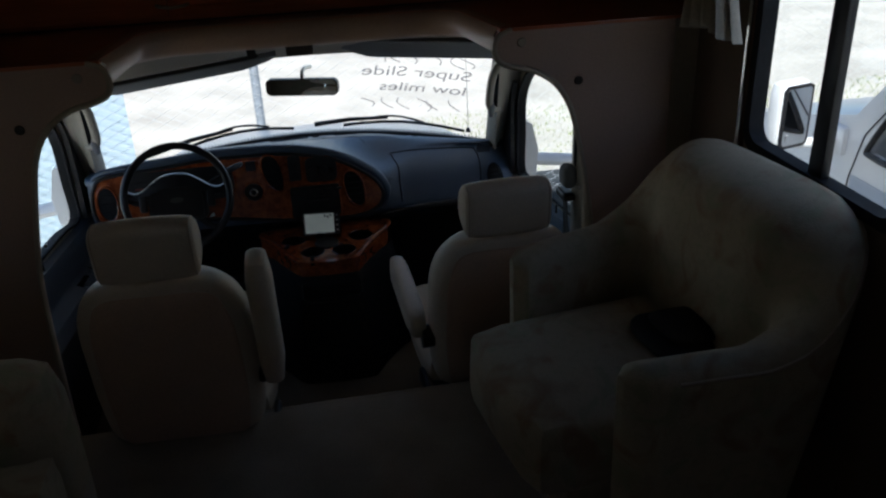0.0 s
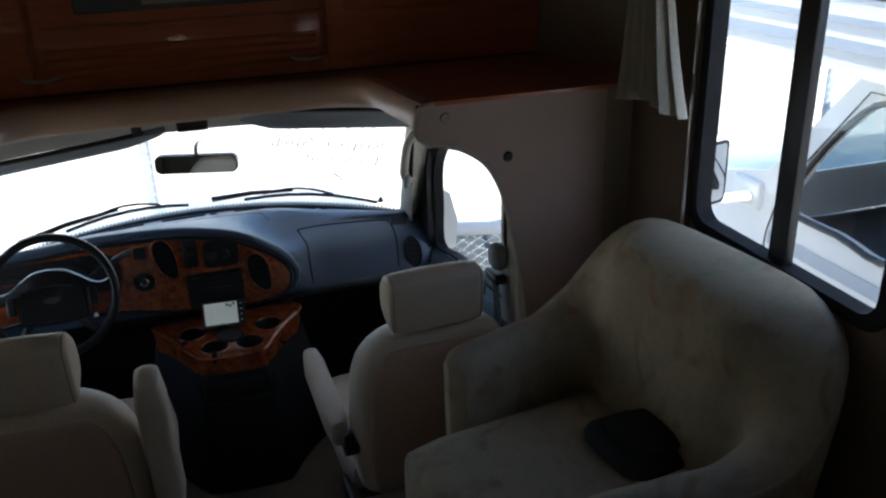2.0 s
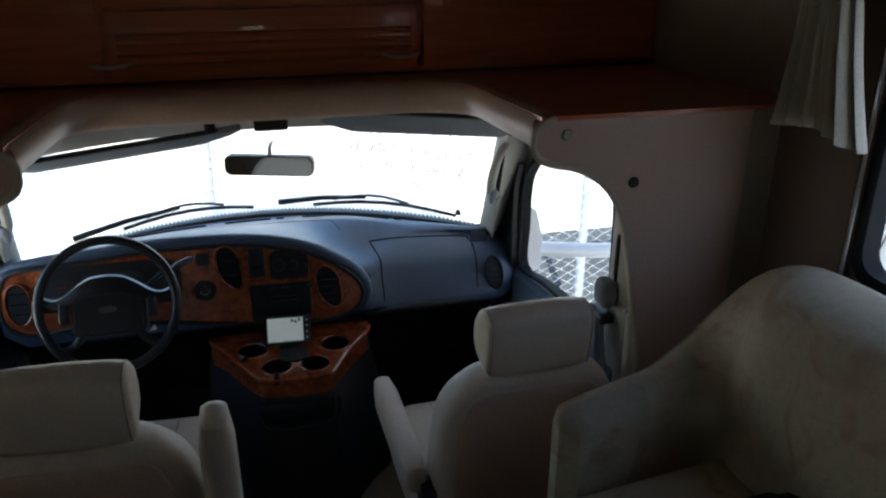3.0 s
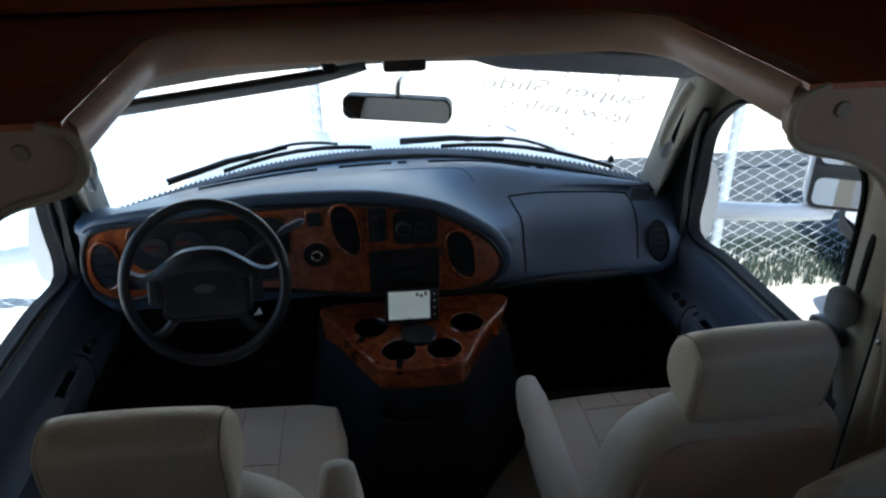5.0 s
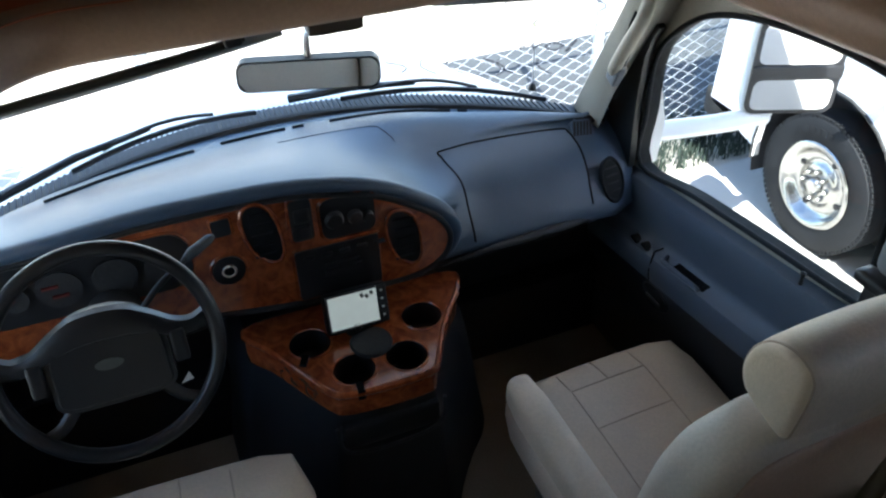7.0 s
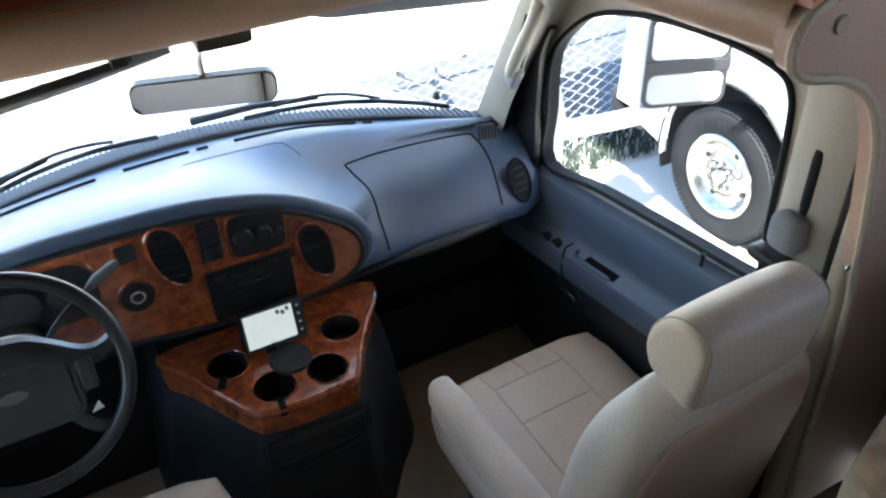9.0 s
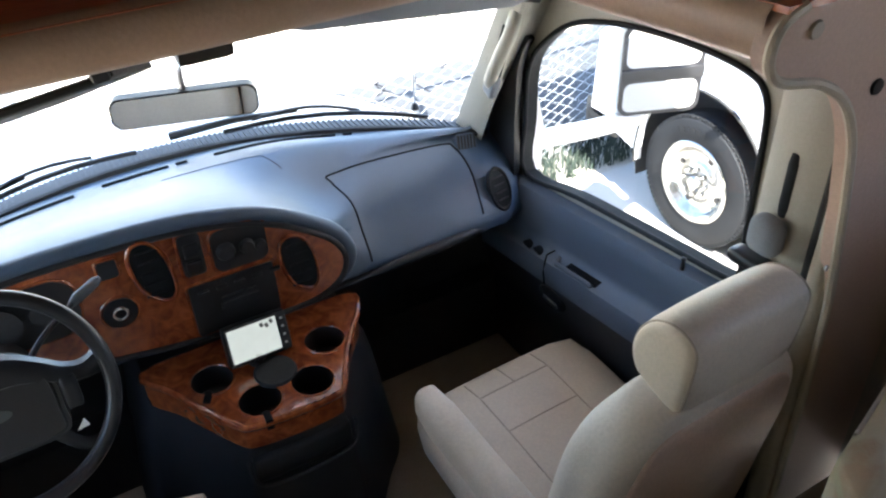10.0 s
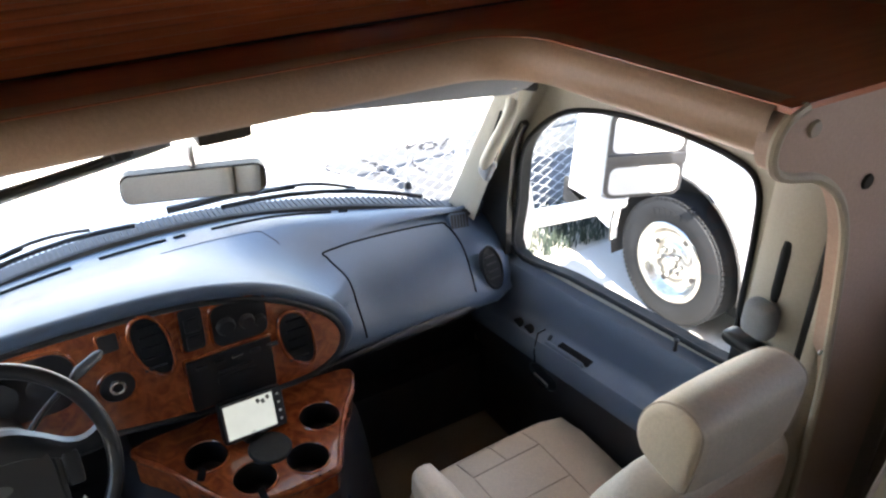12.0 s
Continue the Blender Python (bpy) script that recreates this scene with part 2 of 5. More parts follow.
def smooth_path(points, steps=6):
    pts = [Vector(p) for p in points]
    out = []
    for i in range(len(pts) - 1):
        p0, p1, p2, p3 = pts[max(i - 1, 0)], pts[i], pts[i + 1], pts[min(i + 2, len(pts) - 1)]
        for k in range(steps):
            t = k / steps
            out.append(0.5 * ((2 * p1) + (p2 - p0) * t + (2 * p0 - 5 * p1 + 4 * p2 - p3) * t * t + (3 * p1 - p0 - 3 * p2 + p3) * t ** 3))
    return out + [pts[-1]]


def lathe(profile, sides=32, axis="Z", cap=True):
    """Turns (radius, height) pairs round an axis."""
    rings = []
    for r, h in profile:
        ring = []
        for k in range(sides):
            a = 2 * math.pi * k / sides
            c, s = r * math.cos(a), r * math.sin(a)
            ring.append({"Z": (c, s, h), "X": (h, c, s), "Y": (c, h, s)}[axis])
        rings.append(ring)
    return loft(rings, cap)


def torus(R, r, n=64, m=12):
    bm = bmesh.new()
    vs = [[bm.verts.new(((R + r * math.cos(b)) * math.cos(a), (R + r * math.cos(b)) * math.sin(a), r * math.sin(b)))
           for b in [2 * math.pi * j / m for j in range(m)]] for a in [2 * math.pi * i / n for i in range(n)]]
    for i in range(n):
        for j in range(m):
            bm.faces.new((vs[i][j], vs[(i + 1) % n][j], vs[(i + 1) % n][(j + 1) % m], vs[i][(j + 1) % m]))
    return bm


def plate(outer, holes=(), thick=0.02, bevel=0.0):
    """A flat sheet in x and y with holes through it, from z = 0 down."""
    bm = bmesh.new()
    edges = []
    for loop in (outer, *holes):
        vs = [bm.verts.new((x, y, 0)) for x, y in loop]
        edges += [bm.edges.new((vs[i], vs[(i + 1) % len(vs)])) for i in range(len(vs))]
    if holes:
        bmesh.ops.triangle_fill(bm, use_beauty=True, use_dissolve=False, edges=edges)
    else:
        bm.faces.new(vs)
    bm.normal_update()
    for f in bm.faces:
        if f.normal.z < 0:
            f.normal_flip()
    top = bm.faces[:]
    got = bmesh.ops.extrude_face_region(bm, geom=top)
    low = [v for v in got["geom"] if isinstance(v, bmesh.types.BMVert)]
    bmesh.ops.translate(bm, vec=(0, 0, -thick), verts=low)
    bmesh.ops.recalc_face_normals(bm, faces=bm.faces)
    return bm


def ring2d(cx, cy, rx, ry, n=24, a0=0.0):
    return [(cx + rx * math.cos(a0 + 2 * math.pi * k / n), cy + ry * math.sin(a0 + 2 * math.pi * k / n)) for k in range(n)]


def round_rect(x0, x1, y0, y1, r, n=5):
    out = []
    for cx, cy, a in ((x1 - r, y1 - r, 0), (x0 + r, y1 - r, 90), (x0 + r, y0 + r, 180), (x1 - r, y0 + r, 270)):
        out += [(cx + r * math.cos(radians(a + 90 * k / n)), cy + r * math.sin(radians(a + 90 * k / n))) for k in range(n + 1)]
    return out


def spline2d(points, steps=6, closed=True):
    pts = [Vector((p[0], p[1])) for p in points]
    n, out = len(pts), []
    for i in range(n if closed else n - 1):
        g = (lambda k: pts[k % n]) if closed else (lambda k: pts[max(0, min(n - 1, k))])
        p0, p1, p2, p3 = g(i - 1), g(i), g(i + 1), g(i + 2)
        for k in range(steps):
            t = k / steps
            v = 0.5 * ((2 * p1) + (p2 - p0) * t + (2 * p0 - 5 * p1 + 4 * p2 - p3) * t * t + (3 * p1 - p0 - 3 * p2 + p3) * t ** 3)
            out.append((v.x, v.y))
    return out


def smooth_rows(rows, steps=4):
    """Fills in rows of numbers along smooth curves."""
    out = []
    for i in range(len(rows) - 1):
        p0, p1, p2, p3 = rows[max(i - 1, 0)], rows[i], rows[i + 1], rows[min(i + 2, len(rows) - 1)]
        for k in range(steps):
            t = k / steps
            out.append([0.5 * (2 * b + (c - a) * t + (2 * a - 5 * b + 4 * c - d) * t * t + (3 * b - a - 3 * c + d) * t ** 3) for a, b, c, d in zip(p0, p1, p2, p3)])
    return out + [list(rows[-1])]


def upright(bm, y):
    """Stands a sheet from x, y up into x, z at depth y, its top face to the rear."""
    return moved(bm, Matrix(((1, 0, 0, 0), (0, 0, -1, y), (0, 1, 0, 0), (0, 0, 0, 1))))


def sideways(bm, x):
    """Stands a sheet from x, y up into y, z at x."""
    return moved(bm, Matrix(((0, 0, 1, x), (1, 0, 0, 0), (0, 1, 0, 0), (0, 0, 0, 1))))


def lerp(a, b, t):
    return a + (b - a) * t


def step01(a, b, x):
    t = max(0.0, min(1.0, (x - a) / (b - a)))
    return t * t * (3 - 2 * t)


# ---- the coach: floor, walls, ceiling, bulkhead ----
WX = 1.18            # inner face of the coach's side walls
FZ, CZ = 0.45, 2.48  # coach floor and ceiling
solid("floor", joined(box(-WX, WX, -4.2, -0.06, FZ - 0.1, FZ, 0.012), box(-WX, WX, -0.075, -0.03, 0.08, FZ - 0.008, 0.012)),
      M_CARPET, "tan carpeted coach floor ending in a step down to the cab", "floor", "structure")
solid("floor_cab", box(-1.0, 0.90, -0.03, 1.25, 0.02, 0.10), M_CARPET, "tan carpet on the lower cab floor", "floor", "structure")
solid("ceiling", box(-1.3, 1.3, -4.3, 1.0, CZ, CZ + 0.05), M_WALL, "plain beige vinyl ceiling of the coach", "ceiling", "structure")
solid("wall_rear", upright(plate([(-1.3, FZ - 0.1), (1.3, FZ - 0.1), (1.3, CZ), (-1.3, CZ)], [round_rect(-0.33, 0.13, 1.58, 1.90, 0.05)], 0.06), -4.26), M_WALL,
      "beige rear wall of the coach with a small window", "wall", "structure")
w2 = thing("window_2", "small rear window of the coach", "window", kind="structure")
part("window_frame", upright(plate(round_rect(-0.36, 0.16, 1.55, 1.93, 0.06), [round_rect(-0.32, 0.12, 1.59, 1.89, 0.05)], 0.02), -4.205), M_BLACK, w2)
rear_glass = part("pane", box(-0.33, 0.13, -4.235, -4.231, 1.58, 1.90), M_GLASS, w2)
rear_glass.visible_shadow = False
LW = (-1.52, -0.28, 1.30, 1.95)   # shaded window over the bench
solid("wall_left", sideways(plate([(-4.2, FZ - 0.1), (0.0, FZ - 0.1), (0.0, CZ), (-4.2, CZ)], [round_rect(*LW, 0.05)], 0.06), -WX),
      M_WALL, "beige side wall of the coach with a shaded window", "wall", "structure")
w3 = thing("window_3", "wide coach window with a drawn pleated shade", "window", kind="structure")
part("window_frame", sideways(plate(round_rect(LW[0] - 0.03, LW[1] + 0.03, LW[2] - 0.03, LW[3] + 0.03, 0.06), [round_rect(LW[0] + 0.01, LW[1] - 0.01, LW[2] + 0.01, LW[3] - 0.01, 0.05)], 0.012), -WX + 0.014), M_CURTAIN, w3)
side_glass = part("pane", box(-WX - 0.05, -WX - 0.046, LW[0], LW[1], LW[2], LW[3]), M_GLASS, w3)
side_glass.visible_shadow = False
PL = 38
part("pleated_shade", loft([[(-WX - 0.012 - (0.012 if k % 2 else 0.0), y, lerp(LW[2], LW[3], k / PL)) for y in (LW[0], LW[1])] for k in range(PL + 1)], False, False), M_SHADE, w3, "pale pleated cloth shade")
W0, W1, WZ0, WZ1 = -0.965, -0.35, 1.335, 2.02   # side window opening
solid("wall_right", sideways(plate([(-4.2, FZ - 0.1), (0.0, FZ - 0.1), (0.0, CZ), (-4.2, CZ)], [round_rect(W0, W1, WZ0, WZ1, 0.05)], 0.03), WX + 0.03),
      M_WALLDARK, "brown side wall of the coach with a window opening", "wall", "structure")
for s, nm in ((-1, "left"), (1, "right")):
    solid("wall_cabover_" + nm, box(min(s * 1.25, s * 1.31), max(s * 1.25, s * 1.31), 0.0, 0.95, 1.45, CZ), M_WALL,
          "plain beige side wall beside the overhead cabinet", "wall", "structure")
    solid("wall_corner_" + nm, joined(box(min(s * 1.103, s * 1.31), max(s * 1.103, s * 1.31), 0.002, 0.017, 0.1, 1.608), box(min(s * WX, s * 1.31), max(s * WX, s * 1.31), -0.05, -0.004, 1.624, CZ)), M_WALL,
          "narrow beige return wall beside the bulkhead", "wall", "structure")
solid("wall_front", box(-1.31, 1.31, 0.90, 0.95, 1.45, CZ), M_WALL, "wall closing the space behind the overhead cabinet", "wall", "structure")

# bulkhead panels with the cut-out for each cab door
for s, nm in ((-1, "left"), (1, "right")):
    cut = spline2d([(0.875, 0.10), (0.872, 0.60), (0.858, 0.95), (0.833, 1.12), (0.803, 1.27), (0.775, 1.37), (0.728, 1.445), (0.66, 1.490), (0.59, 1.508), (0.556, 1.524), (0.541, 1.550), (0.543, 1.582), (0.560, 1.605), (0.592, 1.617)], 5, False) + [(0.592, 1.617)]
    outline = [(1.10, 1.617), (1.10, 0.10)] + [(0.875, 0.10)] + cut[1:]
    pn = solid("wall_bulkhead_" + nm, upright(plate([(s * x, z) for x, z in outline], (), 0.03), 0.0), M_PANEL,
               "tan vinyl bulkhead panel with a rounded cut-out beside the cab", "wall panel", "structure")
    part("edge_piping", tube([(s * x, -0.002, z) for x, z in cut], 0.0085, 8), M_PIPE, pn, "padded cream edging")
    part("screw_cap", moved(lathe([(0.0, 0.0), (0.012, 0.0), (0.014, 0.004), (0.010, 0.008), (0.0, 0.008)], 14, "Y"), pose(s * 0.80, -0.006, 1.45)), M_SCREW, pn, "dark screw cap")
    part("screw_cap", moved(lathe([(0.0, 0.0), (0.012, 0.0), (0.014, 0.004), (0.010, 0.008), (0.0, 0.008)], 14, "Y"), pose(s * 0.622, -0.006, 1.578)), M_CAP, pn, "beige screw cap")
    part("screw_cap", moved(lathe([(0.0, 0.0), (0.006, 0.0), (0.005, 0.004), (0.0, 0.004)], 10, "Y"), pose(s * 0.815, -0.003, 1.10)), M_STEEL, pn, "small steel screw")

# ---- shelf above the cab and the padded roll round its opening ----
def shelf_z(y):
    return 1.622 - 0.065 * y


def u_path(hx0, hx1, yf, r, n=6):
    pts = [(-hx0, 0.02), (-lerp(hx0, hx1, 0.5), yf * 0.45)]
    pts += [(-hx1 + r - r * math.cos(radians(90 * k / n)), yf - r + r * math.sin(radians(90 * k / n))) for k in range(n + 1)]
    pts += [(x, yf) for x in (-0.3, -0.1, 0.1, 0.3)]
    pts += [(hx1 - r + r * math.sin(radians(90 * k / n)), yf - r + r * math.cos(radians(90 * k / n))) for k in range(n + 1)]
    pts += [(lerp(hx0, hx1, 0.5), yf * 0.45), (hx0, 0.02)]
    return [Vector((x, y)) for x, y in pts]


UP = u_path(0.556, 0.540, 0.600, 0.13, 9)
shelf_outer = [(-1.25, -0.004), (-1.25, 0.90), (1.25, 0.90), (1.25, -0.004)]
sh = plate(shelf_outer + [(UP[-1].x, -0.004)] + [(p.x, p.y) for p in reversed(UP)] + [(UP[0].x, -0.004)], (), 0.010)
for v in sh.verts:
    v.co.z += shelf_z(v.co.y)
solid("shelf", sh, M_WOOD, "cherry wood shelf round the opening above the cab", "shelf", "structure")
PROFILE = [(0.050, -0.006), (0.038, 0.003), (0.016, 0.004), (0.0, -0.002), (-0.010, -0.014), (-0.014, -0.034), (-0.011, -0.056), (0.0, -0.076), (0.020, -0.091), (0.045, -0.098), (0.075, -0.098), (0.12, -0.106), (0.22, -0.135), (0.325, -0.166)]
rings = []
for i, p in enumerate(UP):
    d = (UP[min(i + 1, len(UP) - 1)] - UP[max(i - 1, 0)]).normalized()
    out = Vector((-d.y, d.x))
    rings.append([(p.x + out.x * o, p.y + out.y * o, shelf_z(p.y) + h) for o, h in PROFILE])
roll = loft(rings, False, False)
solid("padded_roll", roll, M_ROLL, "tan padded vinyl roll edging the overhead opening", "trim", "structure")

# ---- overhead cabinet ----
CY = 0.78
cab = thing("overhead_cabinet", "cherry wood cabinet above the cab with louvred lower rail", "cabinet", m=pose(0, CY, 1.574))
part("body", box(-1.24, 1.24, 0.02, 0.11, 0.004, 0.90), M_WOOD, cab)
# black strip paints the shade in the gap between cabinet and shelf
part("gap_shade", box(-1.24, 1.24, 0.03, 0.06, -0.012, 0.02), M_BLACK, cab, "black strip standing in for the shade under the cabinet")
door = part("door", box(-0.44, 0.44, 0.0, 0.02, 0.022, 0.205, 0.004), M_WOOD, cab)
for z in (0.050, 0.078, 0.106, 0.134):
    part("moulding", tube([(-0.42, 0.0, z), (0.42, 0.0, z)], 0.0125, 10, flat=0.75), M_WOOD, door)
for x in (-0.44, 0.39):
    part("handle", tube(smooth_path([(x - 0.055, -0.002, 0.062), (x - 0.04, -0.022, 0.060), (x + 0.0, -0.026, 0.056), (x + 0.04, -0.022, 0.060), (x + 0.055, -0.002, 0.062)], 4), 0.006, 8), M_STEEL, door, "brushed steel bow handle")
for s in (-1, 1):
    d2 = part("door", box(min(s * 0.46, s * 1.22), max(s * 0.46, s * 1.22), 0.0, 0.02, 0.022, 0.86, 0.004), M_WOOD, cab)
    part("panel", box(min(s * 0.52, s * 1.16), max(s * 0.52, s * 1.16), -0.008, 0.0, 0.20, 0.80, 0.006), M_WOOD, d2)
upper = part("door", box(-0.44, 0.44, 0.0, 0.02, 0.215, 0.86, 0.004), M_WOOD, cab)
part("screen_cover", box(-0.31, 0.33, -0.012, 0.0, 0.245, 0.62, 0.006), M_TVGREY, upper, "grey screen cover")
part("label", box(-0.11, 0.10, -0.016, -0.012, 0.262, 0.36), M_CAP, upper, "pale blank plate")

# ---- cab shell ----
def ws_y(x, t):
    """Depth of the windscreen at x, from its foot (t=0) to its head (t=1)."""
    u = (x + 0.05) / 0.85
    return lerp(1.40 - 0.29 * u * u, 0.955 - 0.075 * u * u, t)


def ws_z(x, t):
    u = (x + 0.05) / 0.85
    return lerp(0.915 - 0.03 * u * u, 1.44 - 0.10 * u * u, t)


ws = thing("windscreen", "large curved windscreen with faint handwriting on it", "window", kind="structure")
XS = [-0.92 + 1.74 * k / 16 for k in range(17)]
gl = loft([[(x, ws_y(x, t), ws_z(x, t)) for x in XS] for t in (0, 0.25, 0.5, 0.75, 1.0)], False, False)
g = part("pane", gl, M_GLASS, ws)
g.visible_shadow = False
for t, r in ((0, 0.012), (1, 0.014)):
    part("seal", tube([(x, ws_y(x, t), ws_z(x, t)) for x in XS], r, 6), M_RUBBER, ws)
solid("firewall", joined(box(-1.0, 0.9, 1.18, 1.22, 0.0, 0.88), box(-1.0, 0.9, 1.10, 1.175, 0.0, 0.35)), M_DASHLOW, "dark firewall below the dashboard", "wall", "structure")

for s, nm in ((-1, "left"), (1, "right")):
    X = 0.88 if s > 0 else 0.985
    # pillar at the front of the door
    ap = thing("pillar_trim", "cream plastic trim on the windscreen pillar with a grab handle", "pillar trim", "windscreen pillars", "structure")
    P0, P1 = Vector((X - 0.065, 1.13, 0.86)), Vector((0.79 if s > 0 else 0.87, 0.885, 1.40))
    ringsp = []
    for t in (0, 0.2, 0.4, 0.6, 0.8, 1.0):
        c = P0.lerp(P1, t)
        w = lerp(-0.065, 0.0, t)
        ringsp.append([(s * (c.x - 0.033), c.y + lerp(0.085, 0.02, t), c.z), (s * (c.x - 0.03), c.y + 0.005, c.z), (s * (c.x - 0.015), c.y - 0.03, c.z - 0.01), (s * (c.x + 0.03), c.y - w - 0.02, c.z - 0.02), (s * (c.x + 0.11), c.y - w - 0.02, c.z - 0.02), (s * (c.x + 0.11), c.y + lerp(0.11, 0.05, t), c.z + 0.02), (s * (c.x + 0.0), c.y + lerp(0.11, 0.05, t), c.z + 0.02)])
    part("pillar", loft(ringsp), M_BEIGE, ap)
    a, b = P0.lerp(P1, 0.40), P0.lerp(P1, 0.80)
    part("grab_handle", tube(smooth_path([(s * (a.x - 0.01), a.y - 0.02, a.z), (s * (a.x - 0.052), a.y - 0.052, a.z + 0.025), (s * (lerp(a.x, b.x, 0.5) - 0.056), lerp(a.y, b.y, 0.5) - 0.055, lerp(a.z, b.z, 0.5)), (s * (b.x - 0.045), b.y - 0.045, b.z - 0.03), (s * (b.x - 0.01), b.y - 0.015, b.z)], 6), 0.017, 12), M_BEIGE, ap)
    part("handle_hollow", loft([[(s * (c.x - 0.033), c.y - 0.006, c.z), (s * (c.x - 0.022), c.y - 0.034, c.z - 0.01), (s * (c.x - 0.016), c.y - 0.032, c.z - 0.01), (s * (c.x - 0.028), c.y - 0.002, c.z)] for c in (a.lerp(b, 0.12), a.lerp(b, 0.5), a.lerp(b, 0.85))]), M_CREASE, ap, "dark hollow behind the handle")
    part("handle_foot", moved(cushion(-0.012, 0.012, -0.022, 0.022, -0.034, 0.034, 0.009), pose(s * (a.x - 0.046), a.y - 0.05, a.z + 0.012, 24)), M_VISOR, ap, "grey handle end cap")
    # door with its window opening
    dr = thing("door_" + nm, "slate blue vinyl cab door with a tall window", "door", "cab doors", "structure")
    win = spline2d([(0.985, 0.79), (0.99, 0.95), (0.985, 1.10), (0.93, 1.19), (0.82, 1.275), (0.66, 1.325), (0.46, 1.350), (0.30, 1.348), (0.243, 1.315), (0.228, 1.22), (0.222, 1.05), (0.215, 0.92), (0.24, 0.893), (0.45, 0.868), (0.75, 0.829)], 4)
    skin = plate([(1.20, 0.0), (1.20, 0.95), (1.12, 1.12), (0.95, 1.35), (0.80, 1.46), (0.05, 1.46), (0.05, 0.0)], [win], 0.035)
    part("door_skin", sideways(skin, s * X + (0.035 if s > 0 else 0.0)), M_BEIGE, dr, "cream painted door frame")
    part("window_seal", tube([(s * (X - 0.004), y, z) for y, z in win + win[:1]], 0.007, 8), M_TYRE, dr, "black rubber window seal")
    part("glass_channel", sideways(plate([(lerp(0.6, y, 1.012), lerp(1.08, z, 1.012)) for y, z in win], [[(lerp(0.6, y, 0.997), lerp(1.08, z, 0.997)) for y, z in win]], 0.036), s * X + (0.034 if s > 0 else 0.002)), M_TYRE, dr, "black glass channel")
    wp = part("pane", sideways(plate(win, (), 0.004), s * (X + 0.02)), M_GLASS, dr)
    wp.visible_shadow = False
    # dark quarter panel ahead of the glass
    part("quarter_panel", sideways(plate([(1.17, 0.78), (1.15, 1.02), (1.08, 1.13), (0.985, 1.215), (0.95, 1.20), (0.975, 1.16), (0.995, 1.105), (1.003, 0.95), (0.998, 0.78)], (), 0.02), s * X - (0.012 if s > 0 else -0.032)), M_BLACK, dr, "black quarter panel")
    # door card
    def card_ring(y):
        zt = 0.775 + (0.985 - y) * 0.135
        return [(s * (X - 0.002), y, 0.10), (s * (X - 0.035), y, 0.14), (s * (X - 0.040), y, 0.40), (s * (X - 0.062), y, zt - 0.33), (s * (X - 0.086), y, zt - 0.235), (s * (X - 0.092), y, zt - 0.185), (s * (X - 0.084), y, zt - 0.164), (s * (X - 0.050), y, zt - 0.150), (s * (X - 0.036), y, zt - 0.125), (s * (X - 0.045), y, zt - 0.055), (s * (X - 0.028), y, zt - 0.012), (s * (X - 0.002), y, zt)]
    YC = (0.10, 0.3, 0.5, 0.7, 0.9, 1.08)
    part("door_card", loft([card_ring(y)[4:] + [(s * (X - 0.002), y, card_ring(y)[4][2])] for y in YC]), M_DOORCARD, dr)
    part("lower_card", loft([card_ring(y)[:5] + [(s * (X - 0.002), y, card_ring(y)[4][2])] for y in YC]), M_DASHLOW, dr, "dark lower door lining")
    def ledge(y, a, h):
        """A place on the ledge of the card: a runs in from its lip, h stands above it."""
        zt = 0.775 + (0.985 - y) * 0.135
        return s * (X - 0.084 + a), y, zt - 0.164 + a * 0.41 + h
    for y in (0.818, 0.866):
        part("window_switch", moved(cushion(-0.013, 0.013, -0.017, 0.017, -0.004, 0.005, 0.004), Matrix.Translation(ledge(y, 0.018, 0.0)) @ pose(0, 0, 0, 8)), M_TYRE, dr, "black window switch")
    part("grip_recess", loft([[ledge(y, a, 0.0015) for a in (0.012, 0.034)] + [ledge(y, a, -0.006) for a in (0.034, 0.012)] for y in (0.575, 0.60, 0.65, 0.70)]), M_CREASE, dr, "black pull recess")
    part("card_seam", tube([ledge(0.762, -0.004, -0.07), ledge(0.764, -0.008, -0.03), ledge(0.767, -0.002, 0.001), ledge(0.785, 0.018, 0.001), ledge(0.775, 0.038, 0.004)], 0.0022, 6), M_CREASE, dr, "dark card seam")
    part("grip_lip", tube(smooth_path([ledge(0.585, 0.004, 0.003), ledge(0.60, 0.006, 0.006), ledge(0.70, 0.006, 0.006), ledge(0.735, 0.010, 0.004), ledge(0.745, 0.030, 0.003)], 4), 0.007, 8), M_DOORCARD, dr)
    release = part("release_recess", moved(lathe([(0.0, -0.004), (0.050, -0.004), (0.060, 0.004), (0.0, 0.006)], 22, "X"), pose(s * (X - 0.082), 0.735, 0.535) @ Matrix.Diagonal((1, 1.0, 0.62, 1))), M_TYRE, dr, "black oval door release cup")
    part("release_lever", cushion(min(s * (X - 0.092), s * (X - 0.076)), max(s * (X - 0.092), s * (X - 0.076)), 0.70, 0.765, 0.517, 0.533, 0.006), M_BLACK, release)
    part("lock_knob", moved(lathe([(0.0, 0.0), (0.005, 0.0), (0.004, 0.02), (0.007, 0.03), (0.0, 0.034)], 10), pose(s * (X - 0.03), 0.345, 0.862)), M_BLACK, dr, "black lock knob")
    # pillar behind the door with the belt
    bp = thing("belt_pillar", "cream door pillar trim with a belt guide slot", "pillar trim", "door pillars", "structure")
